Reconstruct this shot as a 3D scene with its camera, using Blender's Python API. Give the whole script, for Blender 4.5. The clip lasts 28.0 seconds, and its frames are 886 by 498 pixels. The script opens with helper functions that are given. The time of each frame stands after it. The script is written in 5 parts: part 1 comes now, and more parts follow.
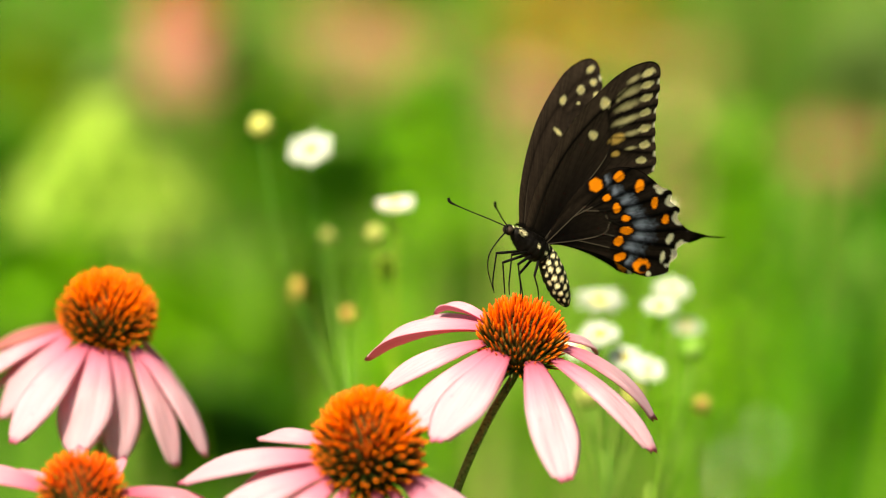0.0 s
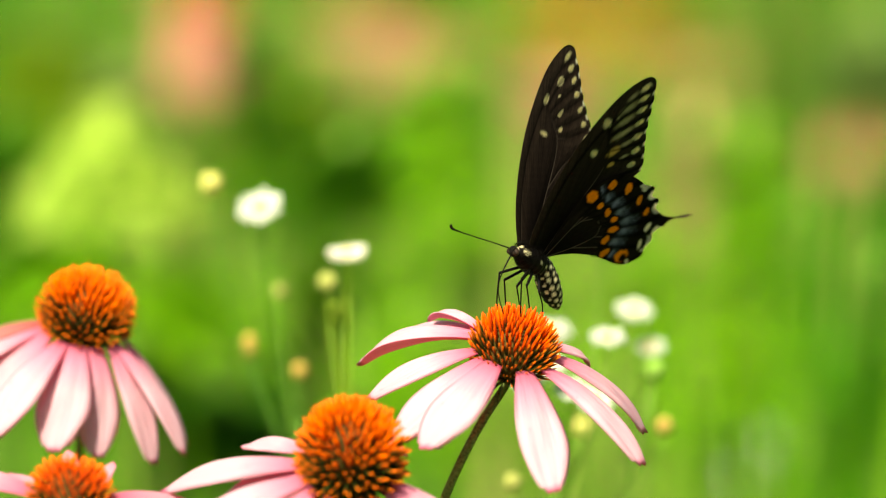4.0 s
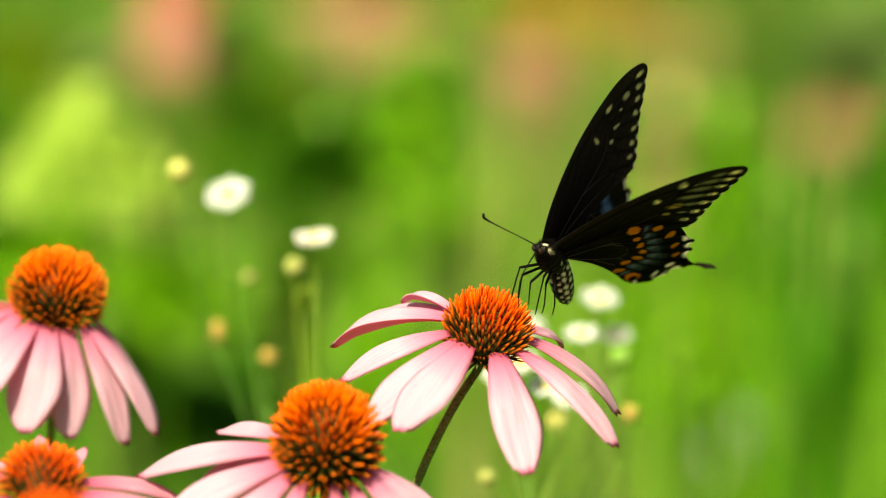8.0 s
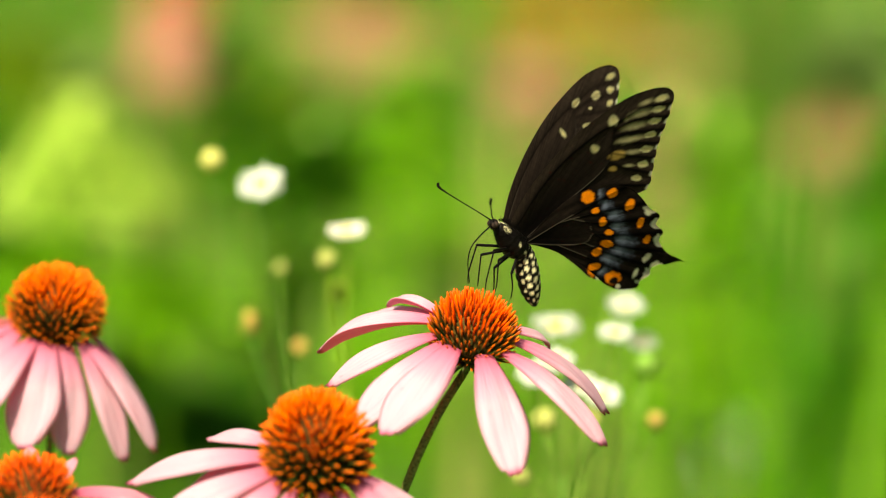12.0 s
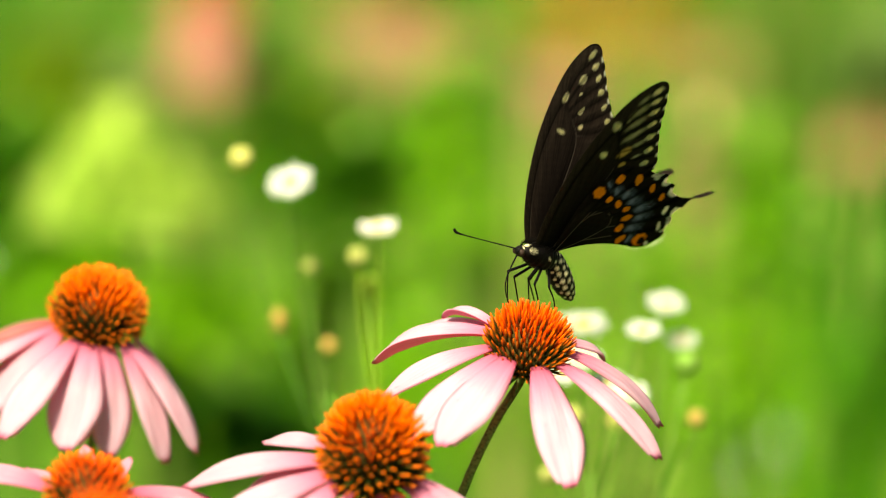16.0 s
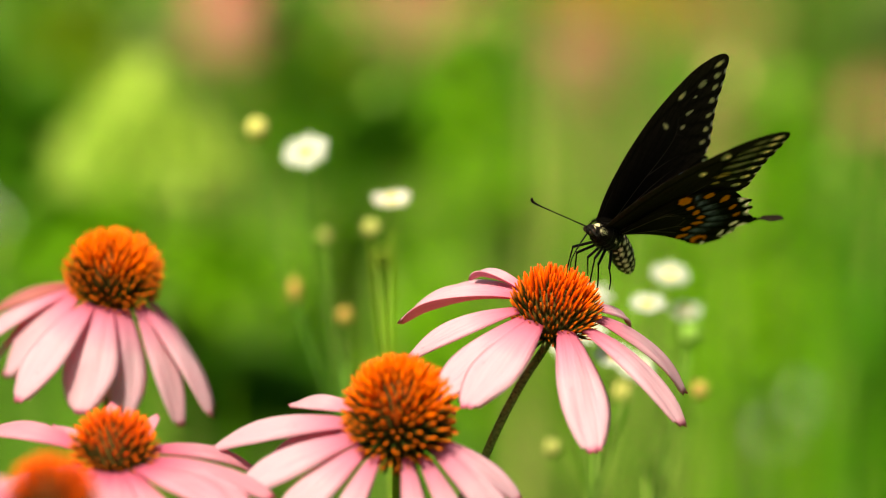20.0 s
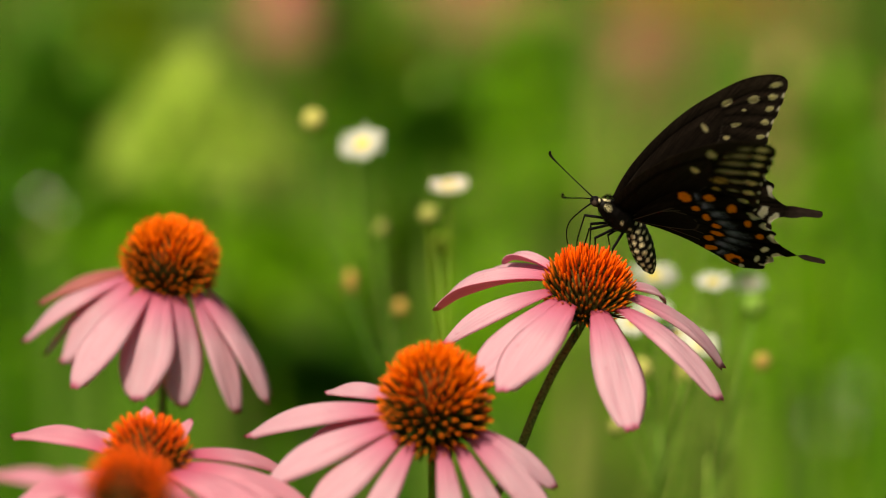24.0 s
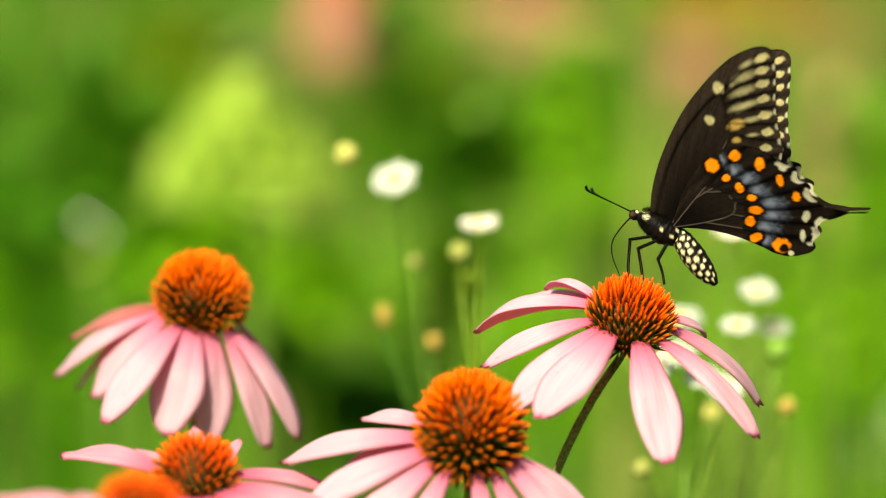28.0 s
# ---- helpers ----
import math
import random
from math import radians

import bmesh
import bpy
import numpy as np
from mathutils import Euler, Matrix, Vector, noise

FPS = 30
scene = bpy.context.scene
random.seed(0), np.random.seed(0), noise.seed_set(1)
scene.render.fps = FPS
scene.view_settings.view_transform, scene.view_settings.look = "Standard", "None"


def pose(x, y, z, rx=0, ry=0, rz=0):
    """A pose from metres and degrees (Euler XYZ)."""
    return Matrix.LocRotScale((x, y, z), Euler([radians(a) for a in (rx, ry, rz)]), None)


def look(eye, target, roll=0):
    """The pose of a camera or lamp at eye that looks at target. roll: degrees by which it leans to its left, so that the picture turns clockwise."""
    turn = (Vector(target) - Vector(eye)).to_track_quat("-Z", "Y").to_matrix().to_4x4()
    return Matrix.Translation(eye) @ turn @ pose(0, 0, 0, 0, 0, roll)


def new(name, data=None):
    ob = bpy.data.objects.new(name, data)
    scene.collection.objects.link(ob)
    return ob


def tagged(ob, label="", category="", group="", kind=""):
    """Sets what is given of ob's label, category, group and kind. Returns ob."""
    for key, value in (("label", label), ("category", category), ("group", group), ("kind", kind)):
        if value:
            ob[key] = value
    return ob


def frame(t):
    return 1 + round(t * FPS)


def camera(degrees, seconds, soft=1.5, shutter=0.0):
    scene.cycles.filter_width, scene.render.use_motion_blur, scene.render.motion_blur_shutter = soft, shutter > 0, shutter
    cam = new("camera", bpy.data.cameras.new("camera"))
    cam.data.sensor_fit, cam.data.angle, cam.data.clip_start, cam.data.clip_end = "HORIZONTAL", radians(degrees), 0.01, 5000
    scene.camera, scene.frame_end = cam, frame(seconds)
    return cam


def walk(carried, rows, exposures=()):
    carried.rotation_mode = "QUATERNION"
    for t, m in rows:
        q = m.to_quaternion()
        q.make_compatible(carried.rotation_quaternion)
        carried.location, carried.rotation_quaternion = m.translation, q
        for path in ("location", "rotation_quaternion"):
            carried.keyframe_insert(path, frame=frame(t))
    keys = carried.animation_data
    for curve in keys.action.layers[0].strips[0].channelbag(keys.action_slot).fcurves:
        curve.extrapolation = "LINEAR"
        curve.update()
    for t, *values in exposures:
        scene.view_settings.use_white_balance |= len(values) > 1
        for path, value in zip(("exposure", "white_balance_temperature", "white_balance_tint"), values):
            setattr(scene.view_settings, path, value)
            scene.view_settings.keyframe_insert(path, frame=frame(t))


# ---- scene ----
FOCUS = 0.932
cam = camera(12.0, 28.0, soft=1.0)
cam.data.dof.use_dof = True
cam.data.dof.focus_distance = FOCUS
cam.data.dof.aperture_fstop = 5.8
cam.data.dof.aperture_blades = 0
EYE = (0.0, 0.0, 0.95)
# seconds, millimetres to the right and up, degrees to the left, degrees up: a hand-held long lens that follows the flowers
PAN = [(0, 0.0, 0.0, -0.000, -12.000), (0.5, 0.2, 0.0, 0.212, -11.882), (1, 0.8, 0.0, -0.047, -12.036), (1.5, 2.6, 0.0, 0.093, -12.012),
    (2, 5.0, 0.0, 0.096, -12.020), (2.5, 7.3, 0.1, 0.240, -11.970), (3, 9.0, 0.3, 0.337, -11.936), (3.5, 10.0, 0.4, 0.534, -11.933),
    (5.5, 13.0, 0.9, 0.319, -12.101), (6, 13.2, 1.0, 0.341, -12.032), (6.5, 13.0, 1.2, 0.288, -12.100), (7, 12.6, 1.5, 0.292, -12.120),
    (7.5, 12.1, 1.9, 0.299, -12.183), (8, 11.6, 2.2, 0.195, -12.300), (8.5, 11.2, 2.4, 0.168, -12.349), (9, 11.0, 2.5, 0.188, -12.274),
    (9.5, 11.3, 2.4, 0.314, -12.243), (10, 11.9, 2.0, 0.152, -12.395), (10.5, 12.8, 1.5, 0.211, -12.288), (11, 13.6, 1.1, 0.113, -12.283),
    (11.5, 14.2, 0.7, 0.058, -12.302), (12, 14.5, 0.5, 0.239, -12.087), (12.5, 14.3, 0.4, 0.326, -12.018), (14.5, 10.9, 0.3, 0.385, -12.052),
    (15, 10.0, 0.3, 0.479, -11.980), (15.5, 9.3, 0.5, 0.566, -11.967), (16, 8.5, 0.8, 0.562, -12.028), (16.5, 7.4, 1.3, 0.806, -12.080),
    (17, 6.1, 2.1, 0.710, -12.324), (17.5, 5.0, 2.7, 0.702, -12.433), (18, 4.5, 3.0, 0.662, -12.576), (18.5, 4.8, 3.0, 0.842, -12.478),
    (19, 5.7, 2.9, 0.807, -12.564), (19.5, 6.7, 2.9, 0.833, -12.661), (20, 7.6, 2.8, 0.831, -12.641), (20.5, 8.4, 2.7, 0.907, -12.661),
    (22.5, 11.7, 2.1, 1.211, -12.790), (23, 12.5, 1.9, 1.461, -12.793), (23.5, 13.3, 1.8, 1.626, -12.800), (24, 14.0, 1.8, 1.786, -12.741),
    (24.5, 14.7, 2.0, 1.887, -12.698), (25, 15.4, 2.4, 2.118, -12.556), (25.5, 16.0, 3.0, 2.120, -12.555), (26, 16.6, 3.6, 2.262, -12.554),
    (26.5, 17.1, 4.0, 2.254, -12.692), (27, 17.5, 4.2, 2.389, -12.725), (27.5, 17.8, 4.2, 2.362, -12.693), (28, 18.0, 4.2, 2.562, -12.482)]
# seconds, stops, kelvin, tint
EXPOSURE = [(0, 0.98, 7200, 4), (1, 1.03, 7200, 4), (3, 1.13, 7200, 4), (7, 1.11, 7200, 4), (8, 0.94, 7200, 4), (9, 1.0, 7200, 4), (10, 1.06, 7200, 4), (11, 0.92, 7200, 4), (12, 0.98, 7200, 4), (16, 1.1, 7200, 4), (17, 0.98, 7200, 5), (18, 0.72, 7200, 7), (19, 0.66, 7200, 7), (20, 0.72, 7200, 7), (23, 0.42, 7300, 12), (24, 0.10, 7300, 15), (25, 0.76, 7200, 7), (26, 0.82, 7200, 6), (27, 0.78, 7200, 7), (28, 0.88, 7200, 5)]
walk(cam, [(t, pose(EYE[0] + x / 1000, EYE[1], EYE[2] + z / 1000, 90 + up, 0, left)) for t, x, z, left, up in PAN], EXPOSURE)

# ---- light ----
SUN_ELEVATION, SUN_AZIMUTH = 56.0, 206.0   # degrees; azimuth clockwise from north (+y)
world = bpy.data.worlds.new("sky")
scene.world = world
world.use_nodes = True
sky = world.node_tree.nodes.new("ShaderNodeTexSky")
sky.sky_type = "NISHITA"
sky.sun_disc = False
sky.dust_density, sky.ozone_density = 4.0, 0.6
sky.sun_elevation, sky.sun_rotation = radians(SUN_ELEVATION), radians(SUN_AZIMUTH)
world.node_tree.links.new(sky.outputs[0], world.node_tree.nodes["Background"].inputs[0])
world.node_tree.nodes["Background"].inputs[1].default_value = 0.06
sun = new("sun", bpy.data.lights.new("sun", "SUN"))
sun.data.energy, sun.data.angle, sun.data.color = 5.3, radians(3.0), (1.0, 0.93, 0.78)
e, a = radians(SUN_ELEVATION), radians(SUN_AZIMUTH)
sun_from = Vector((math.sin(a) * math.cos(e), math.cos(a) * math.cos(e), math.sin(e)))
sun.matrix_world = look(sun_from * 20, (0, 0, 0))


# ---- materials ----
def nodes_of(name, rough=0.6, specular=0.3):
    m = bpy.data.materials.new(name)
    m.use_nodes = True
    nt = m.node_tree
    p = nt.nodes["Principled BSDF"]
    p.inputs["Roughness"].default_value = rough
    p.inputs["Specular IOR Level"].default_value = specular
    return m, nt, p


def node(nt, kind, **values):
    n = nt.nodes.new(kind)
    for key, value in values.items():
        n.inputs[key.replace("_", " ")].default_value = value
    return n


def ramp(nt, source, stops):
    r = nt.nodes.new("ShaderNodeValToRGB")
    while len(r.color_ramp.elements) < len(stops):
        r.color_ramp.elements.new(0.5)
    for el, (at, colour) in zip(r.color_ramp.elements, stops):
        el.position, el.color = at, (*colour, 1)
    nt.links.new(source, r.inputs[0])
    return r.outputs[0]


def blend(nt, factor, a, b, how="MIX"):
    n = nt.nodes.new("ShaderNodeMix")
    n.data_type, n.blend_type = "RGBA", how
    for slot, value in ((0, factor), (6, a), (7, b)):
        if isinstance(value, (int, float)):
            n.inputs[slot].default_value = value
        elif isinstance(value, tuple):
            n.inputs[slot].default_value = (*value, 1)
        else:
            nt.links.new(value, n.inputs[slot])
    return n.outputs[2]


def attribute(nt, name):
    n = nt.nodes.new("ShaderNodeAttribute")
    n.attribute_name = name
    return n


def noise_of(nt, scale, detail=3.0, vector=None):
    n = node(nt, "ShaderNodeTexNoise", Scale=scale, Detail=detail)
    if vector is None:
        vector = nt.nodes.new("ShaderNodeTexCoord").outputs["Object"]
    nt.links.new(vector, n.inputs["Vector"])
    return n.outputs["Fac"]


def bump(nt, p, height, strength, distance):
    b = node(nt, "ShaderNodeBump", Strength=strength, Distance=distance)
    nt.links.new(height, b.inputs["Height"])
    nt.links.new(b.outputs[0], p.inputs["Normal"])


def leafy(nt, p, colour, share):
    """Thin tissue that also lets light through."""
    t = nt.nodes.new("ShaderNodeBsdfTranslucent")
    mix = nt.nodes.new("ShaderNodeMixShader")
    mix.inputs[0].default_value = share
    nt.links.new(colour, t.inputs[0])
    nt.links.new(p.outputs[0], mix.inputs[1])
    nt.links.new(t.outputs[0], mix.inputs[2])
    nt.links.new(mix.outputs[0], nt.nodes["Material Output"].inputs[0])


def petal_material(name, pale, rose, deep):
    m, nt, p = nodes_of(name, 0.55, 0.25)
    along, across = attribute(nt, "along").outputs["Fac"], attribute(nt, "across").outputs["Fac"]
    body = ramp(nt, along, [(0.0, deep), (0.16, rose), (0.45, pale), (0.93, pale), (0.975, rose), (1.0, deep)])
    xyz = nt.nodes.new("ShaderNodeCombineXYZ")
    for source, slot, factor in ((along, 0, 2.5), (across, 1, 11.0)):
        k = nt.nodes.new("ShaderNodeMath")
        k.operation = "MULTIPLY"
        k.inputs[1].default_value = factor
        nt.links.new(source, k.inputs[0])
        nt.links.new(k.outputs[0], xyz.inputs[slot])
    info = nt.nodes.new("ShaderNodeObjectInfo")
    k = nt.nodes.new("ShaderNodeMath")
    k.operation = "MULTIPLY"
    k.inputs[1].default_value = 40.0
    nt.links.new(info.outputs["Random"], k.inputs[0])
    nt.links.new(k.outputs[0], xyz.inputs[2])
    streak = noise_of(nt, 1.3, 4.0, xyz.outputs[0])
    lines = ramp(nt, streak, [(0.34, (0.0, 0.0, 0.0)), (0.72, (1.0, 1.0, 1.0))])
    col = blend(nt, lines, body, rose)
    col = blend(nt, 0.4, body, col)
    blotch = ramp(nt, noise_of(nt, 420.0, 2.0), [(0.70, (0.0, 0.0, 0.0)), (0.78, (1.0, 1.0, 1.0))])
    col = blend(nt, blend(nt, 0.22, (0.0, 0.0, 0.0), blotch), col, deep)
    # underside pulled towards the deep rose: warm shade painted into the petal colour
    under_shade = attribute(nt, "under_shade").outputs["Fac"]
    col = blend(nt, under_shade, col, blend(nt, 0.55, col, deep))
    nt.links.new(col, p.inputs["Base Color"])
    bump(nt, p, streak, 0.6, 0.0006)
    leafy(nt, p, blend(nt, 0.8, col, (1.0, 0.48, 0.56), "MULTIPLY"), 0.49)
    return m


def plant_material(name, dark, light, scale, share=0.3, rough=0.5, random_by="object"):
    m, nt, p = nodes_of(name, rough, 0.12)
    n = noise_of(nt, scale, 4.0)
    col = ramp(nt, n, [(0.3, dark), (0.7, light)])
    if random_by == "island":
        r = nt.nodes.new("ShaderNodeNewGeometry").outputs["Random Per Island"]
    else:
        r = nt.nodes.new("ShaderNodeObjectInfo").outputs["Random"]
    col = blend(nt, 0.85, col, ramp(nt, r, [(0.0, (0.55, 0.6, 0.5)), (0.5, (0.9, 0.95, 0.85)), (1.0, (1.35, 1.2, 1.1))]), "MULTIPLY")
    nt.links.new(col, p.inputs["Base Color"])
    bump(nt, p, noise_of(nt, scale * 6, 3.0), 0.3, 0.0004)
    leafy(nt, p, col, share)
    return m


def floret_material(name, base, middle, tip, steps=(0.08, 0.46, 0.78)):
    m, nt, p = nodes_of(name, 0.5, 0.15)
    xyz = nt.nodes.new("ShaderNodeSeparateXYZ")
    nt.links.new(nt.nodes.new("ShaderNodeTexCoord").outputs["Object"], xyz.inputs[0])
    col = ramp(nt, xyz.outputs[2], [(steps[0], base), (steps[1], middle), (steps[2], tip), (1.0, tuple(min(1.0, c * 1.1) for c in tip))])
    r = nt.nodes.new("ShaderNodeObjectInfo").outputs["Random"]
    col = blend(nt, 0.8, col, ramp(nt, r, [(0.0, (0.72, 0.6, 0.6)), (0.6, (1.0, 1.0, 1.0)), (1.0, (1.1, 1.25, 1.2))]), "MULTIPLY")
    nt.links.new(col, p.inputs["Base Color"])
    return m


def painted(name, rough, specular, fine, strength, thin=False):
    """Scales or chitin whose pattern lies in the mesh's own colour attribute."""
    m, nt, p = nodes_of(name, rough, specular)
    n = noise_of(nt, fine, 3.0)
    col = blend(nt, 0.5, attribute(nt, "scales").outputs["Color"], ramp(nt, n, [(0.25, (0.5, 0.5, 0.5)), (0.75, (1.35, 1.35, 1.35))]), "MULTIPLY")
    nt.links.new(col, p.inputs["Base Color"])
    bump(nt, p, n, strength, 0.0002)
    if thin:
        leafy(nt, p, col, 0.0)
        mix = nt.nodes["Material Output"].inputs[0].links[0].from_node
        parts = nt.nodes.new("ShaderNodeSeparateColor")
        nt.links.new(attribute(nt, "scales").outputs["Color"], parts.inputs[0])
        nt.links.new(parts.outputs["Green"], mix.inputs[0])
    return m


PETAL = petal_material("petal_pale_pink", (0.805, 0.575, 0.66), (0.755, 0.27, 0.405), (0.60, 0.085, 0.17))
PETAL_ROSE = petal_material("petal_rose_pink", (0.84, 0.44, 0.54), (0.74, 0.18, 0.30), (0.60, 0.10, 0.20))
PETAL_FAR = petal_material("petal_salmon", (0.72, 0.34, 0.25), (0.66, 0.26, 0.19), (0.5, 0.12, 0.10))
# darker red copy of the petal, shade painted into its colour
PETAL_SHADED = petal_material("petal_shaded_red", (0.62, 0.24, 0.22), (0.52, 0.14, 0.13), (0.34, 0.07, 0.06))
PETAL_DRY = petal_material("petal_dry_tan", (0.74, 0.54, 0.24), (0.66, 0.42, 0.14), (0.40, 0.18, 0.06))
PETAL_PINK_DRY = petal_material("petal_faded_pink", (0.74, 0.46, 0.30), (0.68, 0.34, 0.20), (0.42, 0.18, 0.10))
PETAL_OCHRE = petal_material("petal_ochre", (0.52, 0.36, 0.03), (0.46, 0.28, 0.02), (0.28, 0.14, 0.02))
FLORET = floret_material("floret_orange", (0.025, 0.040, 0.006), (0.42, 0.036, 0.004), (0.93, 0.112, 0.003))
FLORET_GOLD = floret_material("floret_golden_orange", (0.025, 0.045, 0.006), (0.44, 0.065, 0.004), (0.95, 0.158, 0.003))
FLORET_DULL = floret_material("floret_withered", (0.05, 0.04, 0.008), (0.22, 0.15, 0.02), (0.42, 0.30, 0.04))
# darker florets for the cone's lower side, its shade put into the colour
FLORET_SHADED = floret_material("floret_shaded", (0.016, 0.035, 0.006), (0.09, 0.045, 0.005), (0.66, 0.12, 0.005), (0.35, 0.62, 0.88))
CORE = plant_material("receptacle_brown_green", (0.022, 0.024, 0.005), (0.09, 0.05, 0.008), 900, 0.0, 0.8)
STEM = plant_material("stem_green_speckled", (0.09, 0.115, 0.03), (0.34, 0.40, 0.11), 1500, 0.12, 0.6)
STEM_PALE = plant_material("stem_pale_green", (0.16, 0.33, 0.035), (0.29, 0.48, 0.09), 200, 0.25)
STALK = plant_material("stalk_green", (0.07, 0.20, 0.02), (0.14, 0.30, 0.04), 200, 0.2)
BRACT = plant_material("bract_green", (0.05, 0.10, 0.016), (0.14, 0.22, 0.045), 600, 0.15)
GRASS = plant_material("grass_green", (0.030, 0.17, 0.006), (0.135, 0.39, 0.016), 5.0, 0.35, 0.5, "island")
STRAW = plant_material("straw", (0.20, 0.27, 0.05), (0.40, 0.42, 0.12), 9.0, 0.25, 0.6, "island")
# darker leaf green that carries the deep shade of the background in its colour
LEAF = plant_material("leaf_green_shaded", (0.028, 0.13, 0.004), (0.09, 0.27, 0.010), 14.0, 0.35, 0.45, "island")
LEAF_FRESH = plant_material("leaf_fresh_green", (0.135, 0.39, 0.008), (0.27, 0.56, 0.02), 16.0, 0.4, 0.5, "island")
# paler than real leaves: strong sunlight is put into this lime colour
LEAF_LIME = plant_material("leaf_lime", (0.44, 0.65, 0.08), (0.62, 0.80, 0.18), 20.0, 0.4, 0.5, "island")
LEAF_SAGE = plant_material("leaf_sage", (0.16, 0.27, 0.06), (0.28, 0.38, 0.13), 16.0, 0.35, 0.6, "island")
LEAF_OLIVE = plant_material("leaf_olive", (0.10, 0.20, 0.006), (0.20, 0.32, 0.012), 14.0, 0.35, 0.5, "island")
LEAF_PALE = plant_material("leaf_yellow_green", (0.30, 0.46, 0.03), (0.44, 0.56, 0.08), 16.0, 0.4, 0.5, "island")
STRAW_PINK = plant_material("straw_pinkish", (0.40, 0.30, 0.12), (0.60, 0.44, 0.22), 9.0, 0.25, 0.6, "island")
DAISY_WHITE = plant_material("ray_white", (0.80, 0.80, 0.74), (0.88, 0.88, 0.84), 300, 0.3, 0.6)
DAISY_YELLOW = plant_material("disc_yellow", (0.62, 0.48, 0.04), (0.80, 0.66, 0.10), 900, 0.1, 0.7)
BUD = plant_material("bud_yellow_green", (0.42, 0.45, 0.10), (0.66, 0.62, 0.22), 500, 0.2, 0.7)
BUD_TAN = plant_material("bud_tan", (0.48, 0.31, 0.07), (0.60, 0.43, 0.13), 500, 0.2, 0.7)
SOIL = plant_material("soil_and_thatch", (0.035, 0.06, 0.010), (0.11, 0.16, 0.022), 4.0, 0.0, 0.9)
WING = painted("wing_scales", 0.85, 0.02, 9000.0, 0.2, True)
CHITIN = painted("black_chitin", 0.5, 0.08, 5000.0, 0.35)
FUZZ = plant_material("black_fuzz", (0.0015, 0.0012, 0.001), (0.005, 0.004, 0.003), 3000, 0.0, 0.8)
FUZZ.node_tree.nodes["Principled BSDF"].inputs["Specular IOR Level"].default_value = 0.02


# ---- mesh helpers ----
def mesh_from(name, verts, faces, material, smooth=True, floats=(), colours=None):
    me = bpy.data.meshes.new(name)
    me.from_pydata([tuple(v) for v in verts], [], [tuple(f) for f in faces])
    for key, values in floats:
        me.attributes.new(key, "FLOAT", "POINT").data.foreach_set("value", np.asarray(values, dtype=np.float32))
    if colours is not None:
        rgba = np.ones((len(verts), 4), dtype=np.float32)
        rgba[:, :3] = colours
        me.attributes.new("scales", "FLOAT_COLOR", "POINT").data.foreach_set("color", rgba.ravel())
    if smooth:
        me.polygons.foreach_set("use_smooth", [True] * len(me.polygons))
    me.materials.append(material)
    me.update()
    return me


def piece(name, me, parent, m=None, label=""):
    ob = new(name, me)
    ob.parent = parent
    if m is not None:
        ob.matrix_basis = m
    return tagged(ob, label)


def thing(name, at, label, category, group=""):
    ob = new(name)
    ob.empty_display_size = 0.02
    ob.matrix_basis = Matrix.Translation(at)
    return tagged(ob, label, category, group)


def tube(points, radii, sides=8, wobble=0.0):
    """Vertices and faces of a closed tube along points."""
    pts = [Vector(p) for p in points]
    verts, faces = [], []
    for i, p in enumerate(pts):
        d = (pts[min(i + 1, len(pts) - 1)] - pts[max(i - 1, 0)]).normalized()
        side = d.orthogonal().normalized() if i == 0 else (side - d * side.dot(d)).normalized()
        other = d.cross(side)
        for k in range(sides):
            w = 2 * math.pi * k / sides
            r = radii[i] * (1 + random.uniform(-wobble, wobble))
            verts.append(p + (side * math.cos(w) + other * math.sin(w)) * r)
    for i in range(len(pts) - 1):
        for k in range(sides):
            a, b = i * sides + k, i * sides + (k + 1) % sides
            faces.append((a, b, b + sides, a + sides))
    faces.append(tuple(reversed(range(sides))))
    faces.append(tuple(range((len(pts) - 1) * sides, len(pts) * sides)))
    return verts, faces


def bend(points, n=8):
    """A smooth line through control points."""
    pts = [Vector(p) for p in points]
    pts = [pts[0] * 2 - pts[1], *pts, pts[-1] * 2 - pts[-2]]
    out = []
    for i in range(1, len(pts) - 2):
        for k in range(n):
            t = k / n
            a, b, c, d = pts[i - 1:i + 3]
            out.append(0.5 * (2 * b + (c - a) * t + (2 * a - 5 * b + 4 * c - d) * t * t + (3 * b - a - 3 * c + d) * t ** 3))
    return out + [pts[-2]]


def lathe(profile, sides=20, squash=1.0):
    """Vertices and faces turned about z from (radius, height) pairs, from the bottom up."""
    verts, faces = [], []
    for r, z in profile:
        for k in range(sides):
            w = 2 * math.pi * k / sides
            verts.append((r * math.cos(w), r * math.sin(w) * squash, z))
    for i in range(len(profile) - 1):
        for k in range(sides):
            a, b = i * sides + k, i * sides + (k + 1) % sides
            faces.append((a, b, b + sides, a + sides))
    faces.append(tuple(reversed(range(sides))))
    faces.append(tuple(range((len(profile) - 1) * sides, len(profile) * sides)))
    return verts, faces


